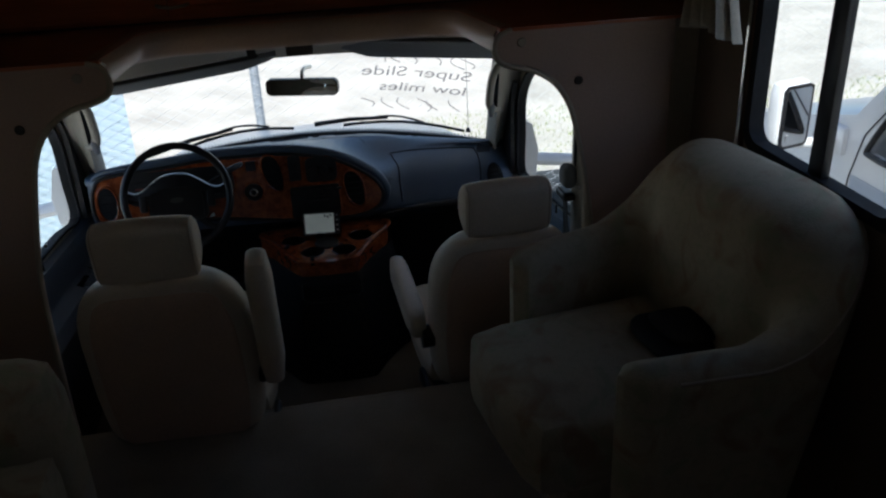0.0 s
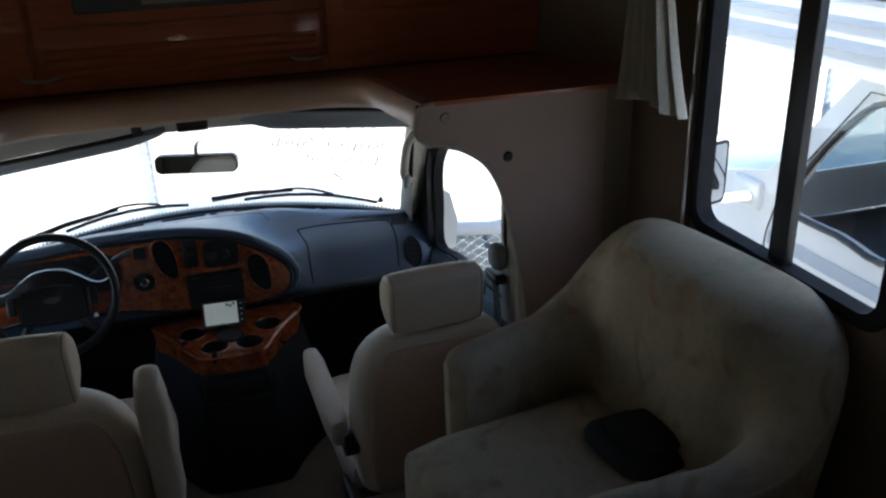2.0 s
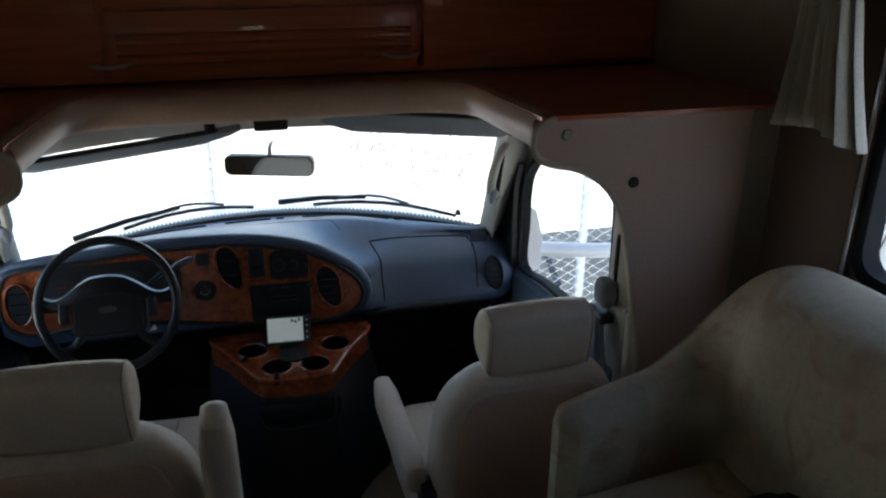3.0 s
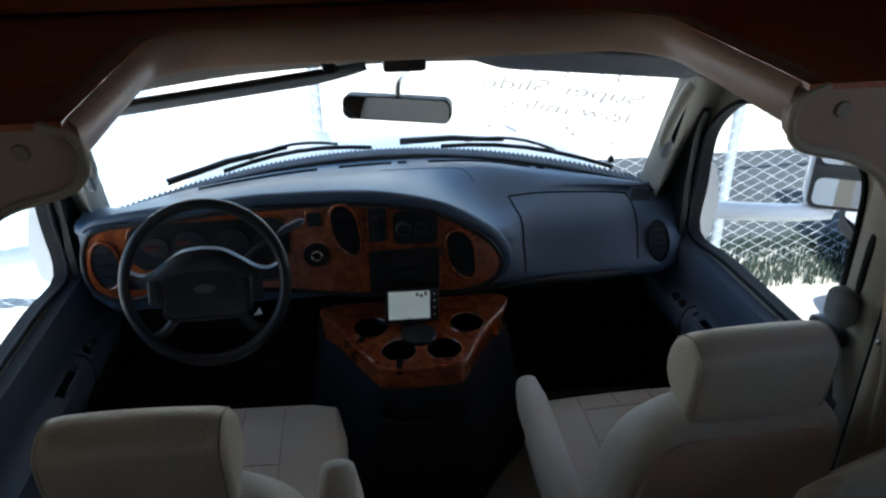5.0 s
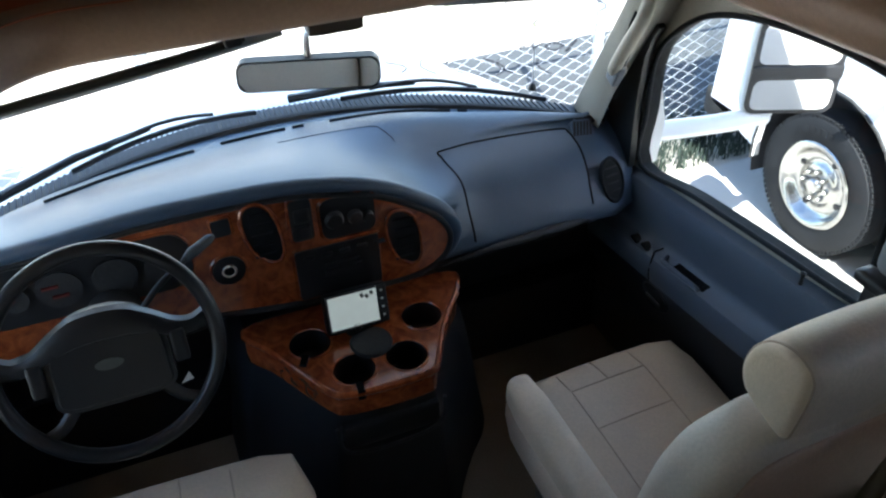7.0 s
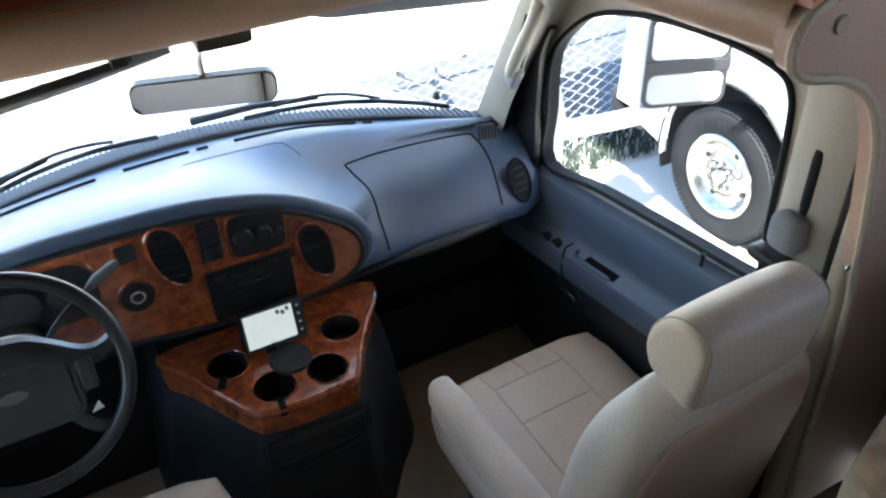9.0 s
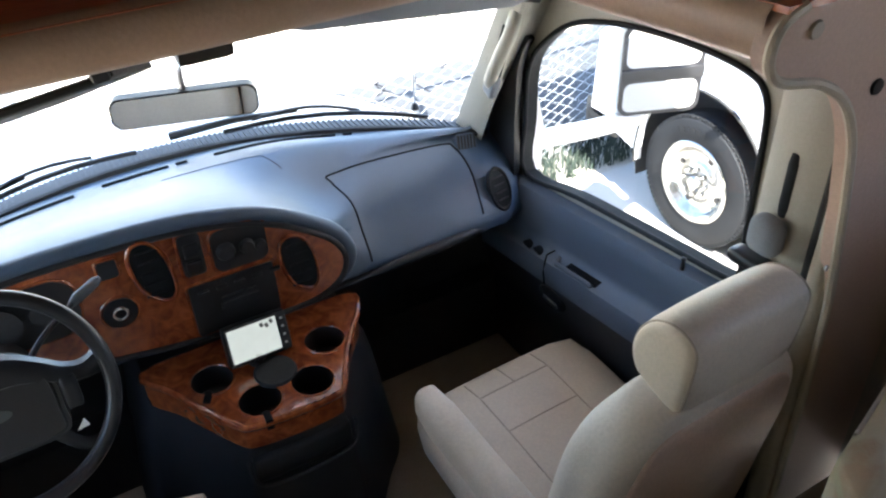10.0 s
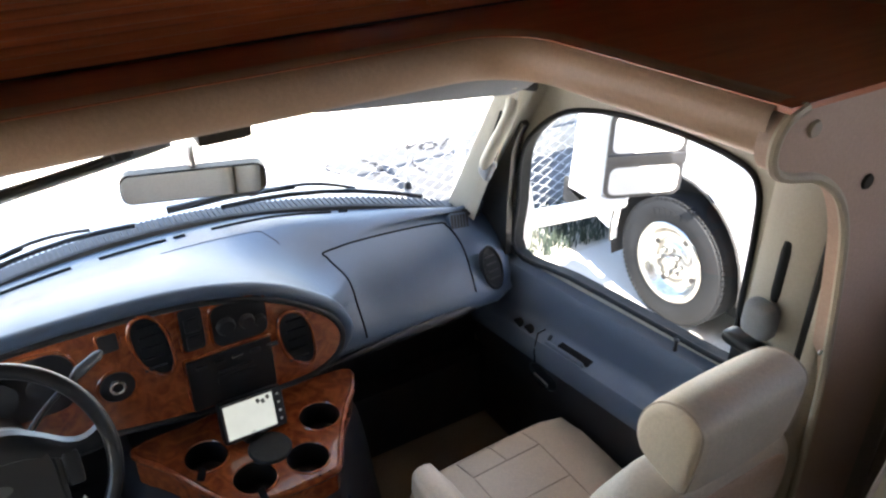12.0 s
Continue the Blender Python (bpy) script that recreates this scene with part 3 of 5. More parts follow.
    part("pillar", loft([[(s * (X - 0.01), 0.205, z), (s * (X - 0.035), 0.17, z), (s * (X - 0.035), 0.09, z), (s * (X - 0.01), 0.05, z), (s * (X + 0.05), 0.04, z), (s * (X + 0.05), 0.21, z)] for z in (0.10, 0.8, 1.2, 1.36, 1.46)]), M_BEIGE, bp)
    part("pillar_seal", tube([(s * (X - 0.018), 0.030, z) for z in (0.10, 0.6, 1.0, 1.3, 1.5)], 0.024, 12), M_PIPE, bp, "padded cream seal")
    part("pillar_groove", tube([(s * (X - 0.022), 0.062, z) for z in (0.10, 0.6, 1.0, 1.3, 1.45)], 0.007, 6), M_RUBBER, bp, "dark groove beside the seal")
    part("slot", cushion(min(s * (X - 0.039), s * (X - 0.02)), max(s * (X - 0.039), s * (X - 0.02)), 0.12, 0.145, 1.12, 1.26, 0.012), M_TYRE, bp, "black belt height slot")
    belt = thing("seat_belt", "grey seat belt with its guide hanging from the pillar", "seat belt", "cab seat belts")
    part("guide_cover", cushion(min(s * (X - 0.085), s * (X - 0.035)), max(s * (X - 0.085), s * (X - 0.035)), 0.10, 0.17, 1.05, 1.13, 0.022), M_VISOR, belt, "grey plastic guide cover")
    part("guide_ring", cushion(min(s * (X - 0.085), s * (X - 0.04)), max(s * (X - 0.085), s * (X - 0.04)), 0.10, 0.20, 1.005, 1.035, 0.012), M_BLACK, belt, "black belt guide")
    part("webbing", loft([[(s * (X - 0.06), y0, z), (s * (X - 0.06), y0 + 0.045, z), (s * (X - 0.057), y0 + 0.045, z), (s * (X - 0.057), y0, z)] for y0, z in ((0.14, 1.02), (0.12, 0.8), (0.08, 0.5), (0.06, 0.2))]), M_DASHLOW, belt, "dark webbing strap")
    part("webbing", loft([[(s * (X - 0.075), y0, z), (s * (X - 0.07), y0 + 0.045, z), (s * (X - 0.067), y0 + 0.045, z), (s * (X - 0.072), y0, z)] for y0, z in ((0.11, 1.02), (0.05, 0.85), (0.03, 0.6), (0.03, 0.3))]), M_DASHLOW, belt, "dark webbing strap")

def liner_z(x):
    return 1.388 - 0.050 * ((x + 0.03) / 0.75) ** 2


def liner_y(x):
    return min(0.93, ws_y(x, 1) - 0.012)


hl = loft([[(x, 0.715, 1.488), (x, 0.80, 1.466), (x, liner_y(x) - 0.03, liner_z(x) + 0.016), (x, liner_y(x), liner_z(x)), (x, liner_y(x) + 0.006, liner_z(x) + 0.060), (x, 0.715, 1.500)] for x in [-0.80 + 1.54 * k / 24 for k in range(25)]])
solid("headliner", hl, M_HEAD, "grey cloth headliner between the roll and the windscreen", "headliner", "structure")
# roof skin above the headliner and over the screen
solid("roof_cab", joined(box(-0.95, 0.95, 0.90, 1.00, 1.445, 1.55), box(-1.10, -0.87, 0.04, 1.0, 1.46, 1.56), box(0.885, 1.02, 0.04, 1.0, 1.465, 1.56)), M_WHITE, "white steel roof of the cab", "roof", "structure")
solid("cabover_shell", box(-1.33, 1.33, 0.96, 1.75, 1.58, 1.66), M_WHITE, "white underside of the coach overhang above the windscreen", "roof", "structure")
for s, nm in ((-1, "left"), (1, "right")):
    solid("side_skirt_" + nm, box(min(s * 0.90, s * 1.33), max(s * 0.90, s * 1.24), 0.034, 0.02, 0.0, 1.60), M_WHITE, "white outer skin beside the cab door", "wall", "structure")

# ---- dashboard ----
def brow_z(x):
    return sum(brow_at(x + 0.012 * k) for k in range(-4, 5)) / 9


def brow_at(x):
    pts = [(-1.0, 0.93), (-0.9, 0.945), (-0.80, 0.975), (-0.6, 1.015), (-0.4, 1.03), (-0.15, 1.025), (0.0, 1.005), (0.10, 0.972), (0.18, 0.925), (0.24, 0.875), (0.29, 0.84), (0.36, 0.815), (0.45, 0.80), (0.9, 0.79)]
    for (x0, z0), (x1, z1) in zip(pts, pts[1:]):
        if x <= x1:
            return lerp(z0, z1, (x - x0) / (x1 - x0))
    return pts[-1][1]


def dash_ring(x):
    k = 0.5 * (1 - step01(0.15, 0.54, x)) + 0.5 * (1 - step01(0.19, 0.44, x))
    f, end = ws_y(x, 0), abs(x) / 0.86
    tuck = 0.05 * max(0, x - 0.76) / 0.1 + 0.05 * max(0, -x - 0.84) / 0.05
    drv = [(f, 0.912), (lerp(f, 0.9, 0.35), 0.95), (lerp(f, 0.9, 0.7), lerp(0.96, brow_z(x), 0.8)), (0.925, brow_z(x) + 0.012), (0.893, brow_z(x) + 0.008), (0.886, brow_z(x) - 0.012), (0.905, brow_z(x) - 0.02), (0.897, min(0.86, brow_z(x) - 0.045)), (0.889, min(0.745, brow_z(x) - 0.08)), (0.90, 0.71), (1.0, 0.66), (1.19, 0.55)]
    pas = [(f, 0.912 - 0.02 * end), (lerp(f, 1.10, 0.35), 0.922 - 0.02 * end), (lerp(f, 1.10, 0.7), 0.92 - 0.025 * end), (1.135, 0.909 - 0.025 * end), (1.09, 0.897 - 0.03 * end), (1.04, 0.876 - 0.03 * end), (0.995, 0.848 - 0.03 * end), (0.952, 0.808 - 0.03 * end), (0.918, 0.760 - 0.02 * end), (0.905, 0.722 - 0.02 * end), (0.95, 0.70), (1.19, 0.55)]
    raw = [(lerp(b[0], a[0], k) + tuck, lerp(b[1], a[1], k)) for a, b in zip(drv, pas)]
    return [(x, y, z) for y, z in spline2d(raw, 3, False) + raw[-1:]]


dash = thing("dashboard", "slate blue vinyl dashboard with a burl wood instrument panel", "dashboard")
XD = [-0.925, -0.91, -0.89, -0.87, -0.84, -0.78, -0.7, -0.6, -0.5, -0.4, -0.3, -0.2, -0.1] + [-0.08 + 0.02 * k for k in range(47)] + [0.862]
part("dash_pad", loft([dash_ring(x) for x in XD]), M_DASH, dash)
# lower rail of the passenger side and padded knee edge
KNEE = smooth_path([(0.20, 0.90, 0.690), (0.30, 0.892, 0.704), (0.42, 0.888, 0.716), (0.6, 0.902, 0.712), (0.74, 0.937, 0.703), (0.84, 0.98, 0.70)], 5)
part("knee_rail", tube(KNEE, [0.015 * min(1.0, 0.1 + 0.07 * k) for k in range(len(KNEE))], 10), M_DASHLOW, dash)

# burl instrument panel, slightly tilted
FACE = pose(0, 0.890, 0.0, -3.0)
wood_outline = spline2d([(-0.890, 0.89), (-0.875, 0.945), (-0.825, 0.985), (-0.6, 1.003), (-0.4, 1.018), (-0.15, 1.013), (0.0, 0.99), (0.10, 0.957), (0.18, 0.91), (0.235, 0.865), (0.262, 0.81), (0.245, 0.755), (0.185, 0.722), (0.10, 0.715), (-0.05, 0.72), (-0.2, 0.735), (-0.4, 0.765), (-0.65, 0.782), (-0.79, 0.765), (-0.862, 0.785), (-0.888, 0.83)], 5)


def face_plate(outline, proud, thick):
    """A sheet on the instrument face, standing proud of it."""
    bm = upright(plate(outline, (), thick), -proud)
    for v in bm.verts:
        v.co.y += 0.880 + (v.co.z - 0.87) * 0.06
    return bm


part("instrument_panel", face_plate(wood_outline, 0.006, 0.014), M_BURL, dash, "glossy burl wood panel")
part("panel_rim", tube([(x, 0.874 + (z - 0.87) * 0.06, z) for x, z in wood_outline + wood_outline[:1]], 0.0075, 8), M_DASHLOW, dash, "dark rim round the wood panel")

TOP = [p for p in wood_outline if p[0] > -0.87 and p[1] > 0.735 and not (p[0] < 0.1 and p[1] < 0.88)]
LIP = []
for i, (x, z) in enumerate(TOP):
    (xa, za), (xb, zb) = TOP[max(i - 1, 0)], TOP[min(i + 1, len(TOP) - 1)]
    n = Vector((-(zb - za), xb - xa)).normalized() * 0.016
    LIP.append((x + n.x, 0.890 + (z - 0.87) * 0.06, z + n.y))
part("padded_lip", tube(LIP, [0.020 * min(1.0, 0.3 + 0.1 * min(k, len(LIP) - 1 - k)) for k in range(len(LIP))], 10), M_DASH, dash)


def d_shape(cx, cz, w, h, flip, lean=0.0):
    pts = [(-0.5, 0.30), (-0.36, 0.47), (-0.05, 0.5), (0.22, 0.40), (0.42, 0.18), (0.5, -0.1), (0.5, -0.35), (0.36, -0.5), (0.05, -0.47), (-0.28, -0.28), (-0.46, 0.0)]
    return [(cx + flip * a * w + lean * b * h, cz + b * h) for a, b in spline2d(pts, 3)]


def vent(name, outline, n=6):
    v = part(name, face_plate(outline, 0.010, 0.008), M_TYRE, dash, "black air vent")
    xs, zs = [p[0] for p in outline], [p[1] for p in outline]
    part("vent_rim", tube([(x, 0.868 + (z - 0.87) * 0.06, z) for x, z in outline + outline[:1]], 0.0045, 8), M_BURL, v, "raised wood rim")
    for k in range(1, n):
        z = lerp(min(zs), max(zs), k / n)
        part("slat", box(lerp(min(xs), max(xs), 0.22), lerp(min(xs), max(xs), 0.78), 0.864 + (z - 0.87) * 0.06, 0.869 + (z - 0.87) * 0.06, z - 0.003, z + 0.003), M_TYRE, v)


vent("air_vent", d_shape(-0.180, 0.938, 0.082, 0.155, 1))
vent("air_vent", d_shape(0.143, 0.838, 0.086, 0.155, 1))
vent("air_vent", ring2d(-0.832, 0.878, 0.040, 0.072, 20), 4)


def inset(name, x0, x1, z0, z1, r, proud, material, label=""):
    ob = part(name, face_plate(round_rect(x0, x1, z0, z1, r), proud, 0.008), material, dash, label)
    edge = round_rect(x0 - 0.002, x1 + 0.002, z0 - 0.002, z1 + 0.002, r)
    part("bezel", tube([(x, 0.875 + (z - 0.87) * 0.06, z) for x, z in edge + edge[:1]], 0.0042, 8), M_BURL, ob, "raised wood rim")
    return ob


cl = inset("gauge_pod", -0.765, -0.335, 0.855, 0.992, 0.05, 0.010, M_BLACK, "dark instrument cluster")
for x, r in ((-0.69, 0.032), (-0.60, 0.045), (-0.49, 0.045), (-0.40, 0.032)):
    part("gauge", upright(plate(ring2d(x, 0.925, r, r, 20), (), 0.003), 0.866), M_RUBBER, cl)
for x, z in ((-0.70, 0.93), (-0.615, 0.94), (-0.60, 0.915)):
    part("gauge_mark", box(x - 0.016, x + 0.016, 0.858, 0.862, z - 0.003, z + 0.003), M_RED, cl, "red gauge marks")
sw = inset("switch_panel", -0.115, -0.066, 0.895, 1.000, 0.010, 0.010, M_DASHLOW, "dark switch block")
for z in (0.92, 0.965):
    part("switch", cushion(-0.108, -0.073, 0.862, 0.870, z - 0.018, z + 0.018, 0.004), M_BLACK, sw)
hv = inset("heater_panel", -0.047, 0.078, 0.882, 0.985, 0.022, 0.010, M_BLACK, "black heater control panel")
for x, z, r in ((-0.020, 0.938, 0.022), (0.028, 0.935, 0.018), (0.058, 0.928, 0.014)):
    part("knob", moved(lathe([(0.0, 0.012), (r * 0.8, 0.012), (r, 0.006), (r, 0.0)], 18, "Y"), pose(x, 0.865, z, 0, 0, 180)), M_DASHLOW, hv)
inset("blank_switch", -0.282, -0.243, 0.955, 0.996, 0.006, 0.010, M_DASHLOW, "dark blank switch")
li = inset("power_socket", -0.300, -0.228, 0.83, 0.902, 0.035, 0.010, M_BLACK, "black power socket")
part("socket_ring", moved(torus(0.014, 0.004, 24, 8), pose(-0.264, 0.868, 0.866, 90)), M_CHROME, li, "chrome ring")
rd = inset("radio", -0.118, 0.080, 0.735, 0.868, 0.006, 0.012, M_BLACK, "black radio")
part("radio_slot", box(-0.05, 0.03, 0.858, 0.868, 0.815, 0.822), M_RUBBER, rd)
part("radio_display", box(-0.055, 0.035, 0.860, 0.868, 0.785, 0.805), M_DASHLOW, rd)
for k in range(5):
    part("button", cushion(-0.10 + k * 0.042, -0.075 + k * 0.042, 0.857, 0.866, 0.845, 0.855, 0.003), M_DASHLOW, rd)

# glove box lid, passenger airbag seams, vents of the pad


def dash_point(x, u):
    """A point on the pad at x, u running from the windscreen foot (0) down the face."""
    r = dash_ring(x)
    u *= 3
    i = min(int(u), len(r) - 2)
    return Vector(r[i]).lerp(Vector(r[i + 1]), u - i) + Vector((0, -0.001, 0.001))


pad_bm = loft([dash_ring(x) for x in XD])
PAD = BVHTree.FromBMesh(pad_bm)
pad_bm.free()


def on_pad(points, steps=10):
    return [PAD.find_nearest(p)[0] for p in smooth_path(points, steps)]


part("lid_seam", tube(on_pad([(0.345, 0.90, 0.74), (0.347, 0.93, 0.81), (0.349, 1.0, 0.86), (0.335, 1.09, 0.887), (0.345, 1.118, 0.892), (0.51, 1.12, 0.89), (0.68, 1.11, 0.882), (0.706, 1.09, 0.872), (0.712, 1.03, 0.84), (0.70, 0.95, 0.78), (0.695, 0.925, 0.745)]), 0.0026, 6), M_CREASE, dash, "glove box seam")
part("pad_seam", tube(on_pad([(-0.06, 1.225, 0.95), (0.06, 1.225, 0.95), (0.18, 1.212, 0.95), (0.205, 1.19, 0.945), (0.225, 1.14, 0.94)]), 0.0013, 6), M_DASHLOW, dash)
VC = PAD.find_nearest(Vector((0.765, 0.955, 0.79)))[0]
VM = Matrix.Translation(VC + Vector((0.0, -0.005, 0.002))) @ pose(0, 0, 0, 64, 0, 8)
sv = part("side_vent", moved(plate(ring2d(0, 0, 0.030, 0.056, 24), (), 0.02), VM @ pose(0, 0, 0.010)), M_TYRE, dash, "black side air vent")
part("vent_rim", moved(torus(1.0, 0.10, 32, 8), VM @ Matrix.Diagonal((0.033, 0.059, 0.05, 1)) @ pose(0, 0, 0.2)), M_TYRE, sv)
for k in range(4):
    part("slat", moved(box(-0.018, 0.018, -0.032 + k * 0.021, -0.028 + k * 0.021, 0.010, 0.013), VM), M_RUBBER, sv)
DOWN = Vector((0, 0, -1))
GP, GF, GS = [PAD.ray_cast(Vector((x, y, 1.2)), DOWN)[0] for x, y in ((0.745, 1.095), (0.745, 1.125), (0.765, 1.095))]
GN = (GS - GP).cross(GF - GP).normalized()
GX = (Vector((1, -0.15, 0)) - GN * GN.dot(Vector((1, -0.15, 0)))).normalized()
GM = Matrix((GX, GN.cross(GX), GN)).transposed().to_4x4()
GM.translation = GP + GN * 0.009
dv = part("defroster_vent", moved(plate(round_rect(-0.032, 0.032, -0.026, 0.026, 0.014), (), 0.02), GM), M_DASH, dash)
for k in range(6):
    part("slat", moved(box(-0.0030, 0.0030, -0.020, 0.020, 0.0, 0.002), GM @ pose(-0.025 + k * 0.010, 0, 0, 0, 0, -12)), M_BLACK, dv)
for x0, x1 in ((-0.62, -0.26), (-0.19, -0.02), (0.0, 0.03), (0.10, 0.43), (0.45, 0.475)):
    part("defroster_slot", tube([dash_point(lerp(x0, x1, k / 6), 0.48) for k in range(7)], 0.0085, 6, flat=0.45), M_CREASE, dash, "black defroster slot")

# ---- steering wheel ----
SW = pose(-0.512, 0.55, 1.0, 65.0)
wheel = thing("steering_wheel", "dark grey four-spoke steering wheel", "steering wheel", m=SW)
part("rim", torus(0.186, 0.0135, 72, 12), M_WHEEL, wheel, "dark grey leather-grained rim")
hub_out = spline2d([(1.12 * p, q - 0.006) for p, q in [(-0.085, 0.035), (-0.05, 0.078), (0.0, 0.090), (0.05, 0.078), (0.085, 0.035), (0.09, -0.03), (0.082, -0.075), (0.0, -0.082), (-0.082, -0.075), (-0.09, -0.03)]], 5)
hb = moved(plate(hub_out, (), 0.045), pose(0, 0, 0.018))
bmesh.ops.bevel(hb, geom=[e for e in hb.edges if len(e.link_faces) == 2 and e.calc_face_angle(0) > 0.9 and e.verts[0].co.z > 0 and e.verts[1].co.z > 0], offset=0.010, segments=3, affect="EDGES")
hub = part("hub", hb, M_WHEEL, wheel)
part("badge", moved(plate(ring2d(0, 0, 0.024, 0.010, 24), (), 0.003), pose(0, -0.012, 0.022)), M_TVGREY, hub, "plain oval metal badge")
for s in (-1, 1):
    part("spoke", loft([[(s * x, y0, -0.012), (s * x, lerp(y0, y1, 0.2), z - 0.004), (s * x, lerp(y0, y1, 0.55), z), (s * x, y1 - 0.006, z - 0.004), (s * x, y1, z - 0.018), (s * x, lerp(y0, y1, 0.5), -0.020)] for x, y0, y1, z in smooth_rows([(0.0, 0.020, 0.088, 0.030), (0.045, 0.018, 0.082, 0.028), (0.085, 0.006, 0.060, 0.020), (0.12, -0.006, 0.036, 0.012), (0.15, -0.008, 0.030, 0.006), (0.182, -0.004, 0.046, 0.002)])]), M_WHEEL, wheel)
    part("spoke", tube(smooth_path([(s * 0.06, -0.06, 0.0), (s * 0.10, -0.11, -0.006), (s * 0.135, -0.125, -0.004)], 5), 0.012, 8, flat=0.4), M_BLACK, wheel)
    part("cruise_switch", cushion(s * 0.118 - 0.014, s * 0.118 + 0.014, -0.045, 0.015, 0.0, 0.016, 0.006), M_BLACK, wheel)
part("column", tube([(0, 0, -0.02), (0, -0.01, -0.12), (0, -0.02, -0.34)], [0.05, 0.055, 0.06], 16), M_DASHLOW, wheel, "dark steering column")
part("key_tag", moved(plate([(0.0, 0.0), (0.022, 0.003), (0.016, 0.018)], (), 0.002), pose(0.105, -0.085, 0.012)), M_LABEL, wheel, "small white tag")
stalk = thing("gear_lever", "dark column gear lever with a grey knob", "gear lever", m=pose(-0.50, 0.66, 0.955))
part("arm", tube(smooth_path([(0.04, 0.02, 0.0), (0.09, 0.06, 0.03), (0.17, 0.11, 0.055)], 5), 0.006, 8), M_BLACK, stalk)
part("knob", tube([(0.15, 0.10, 0.047), (0.165, 0.11, 0.053), (0.205, 0.13, 0.062), (0.215, 0.135, 0.064)], [0.008, 0.012, 0.011, 0.006], 10), M_GREYKNOB, stalk, "grey knob")

# ---- engine cover and cup console ----
top_out = spline2d([(-0.262, 0.885), (-0.215, 0.80), (-0.165, 0.705), (-0.125, 0.635), (-0.095, 0.612), (0.0, 0.602), (0.10, 0.605), (0.125, 0.625), (0.165, 0.70), (0.215, 0.775), (0.262, 0.835), (0.268, 0.895), (0.1, 0.90), (-0.1, 0.90)], 4)
ec = thing("engine_cover", "dark plastic engine cover between the footwells", "engine cover")
fr = []
for z, kx, ky in ((0.10, 1.30, 1.12), (0.16, 1.27, 1.08), (0.28, 1.20, 1.03), (0.40, 1.14, 1.00), (0.50, 1.08, 0.985), (0.56, 1.03, 0.97), (0.598, 0.97, 0.96)):
    fr.append([(x * kx, (0.9 - (0.9 - y) * ky) if y < 0.88 else 1.15, z) for x, y in top_out])
part("cover", loft(fr), M_DASHLOW, ec)
part("tray_recess", cushion(-0.115, 0.125, 0.600, 0.655, 0.475, 0.555, 0.015), M_BLACK, ec, "black open tray")
part("tray_rim", tube(smooth_path([(-0.125, 0.605, 0.56), (-0.115, 0.598, 0.49), (-0.06, 0.594, 0.468), (0.06, 0.594, 0.468), (0.125, 0.598, 0.49), (0.135, 0.605, 0.56)], 5), 0.005, 6), M_DASHLOW, ec)
console = thing("cup_console", "glossy burl wood console with four cup holders", "console")
cups = [(-0.128, 0.785), (-0.056, 0.672), (0.068, 0.668), (0.146, 0.775)]
ctop = moved(plate(top_out, [ring2d(x, y, 0.049, 0.049, 28) for x, y in cups], 0.035), pose(0, 0, 0.662))
for v in ctop.verts:
    v.co.z += (v.co.y - 0.67) * 0.05
part("console_top", ctop, M_BURL, console)
part("console_face", loft([[(x, y + 0.004, z) for x, y in top_out] for z in (0.632, 0.61, 0.592, 0.583)], False), M_BURL, console)
part("console_edge", tube([(x, y, 0.655 + (y - 0.67) * 0.05) for x, y in top_out + top_out[:1]], 0.009, 8), M_BURL, console)
for x, y in cups:
    z = 0.660 + (y - 0.67) * 0.05
    part("cup_holder", moved(lathe([(0.0485, 0.001), (0.047, -0.03), (0.043, -0.058), (0.002, -0.058)], 24, cap=False), pose(x, y, z)), M_BLACK, console, "black cup well")
    part("cup_rim", moved(torus(0.0495, 0.003, 28, 6), pose(x, y, z + 0.001)), M_BURL, console)
for x, y, a in ((cups[0][0], cups[0][1], 28), (cups[1][0], cups[1][1], 4)):
    # a slot for a mug's handle, from the well out through the console's front
    slot = moved(box(-0.008, 0.008, -0.0725, -0.040, -0.024, 0.0045), pose(x, y, 0.660 + (y - 0.67) * 0.05, 0, 0, -a))
    part("cup_slot", slot, M_CREASE, console, "dark notch for a mug handle")
part("display_socket", moved(lathe([(0.0, 0.006), (0.046, 0.006), (0.05, 0.0), (0.05, -0.004), (0.0, -0.004)], 24), pose(0.005, 0.735, 0.666, 3)), M_RUBBER, console, "black round display base")
scr = thing("display_unit", "small lit display screen on a stalk", "display", m=pose(-0.015, 0.785, 0.735, 68, 4, 4))
part("casing", cushion(-0.068, 0.085, -0.052, 0.046, -0.026, 0.0, 0.006), M_BLACK, scr, "black plastic casing")
part("screen", box(-0.060, 0.058, -0.041, 0.038, 0.0, 0.002), M_SCREEN, scr, "pale lit screen")
for x, y in ((0.022, 0.028), (0.034, 0.024), (0.046, 0.030)):
    part("screen_mark", moved(box(-0.004, 0.004, -0.005, 0.005, 0.002, 0.0028), pose(x, y, 0, 0, 0, 25)), M_TVGREY, scr, "dark marks on the screen")
for k in range(4):
    part("button", cushion(0.068, 0.0745, -0.034 + k * 0.02, -0.029 + k * 0.02, -0.001, 0.002, 0.0015), M_LABEL, scr)
stand = part("stand", tube([(0.0, -0.03, -0.015), (0.0, -0.065, -0.03), (0.0, -0.085, -0.04)], 0.02, 10), M_BLACK, scr)
part("foot", moved(lathe([(0.0, 0.0), (0.045, 0.0), (0.04, 0.012), (0.0, 0.016)], 20), pose(0.0, -0.088, -0.045, -68)), M_BLACK, scr)

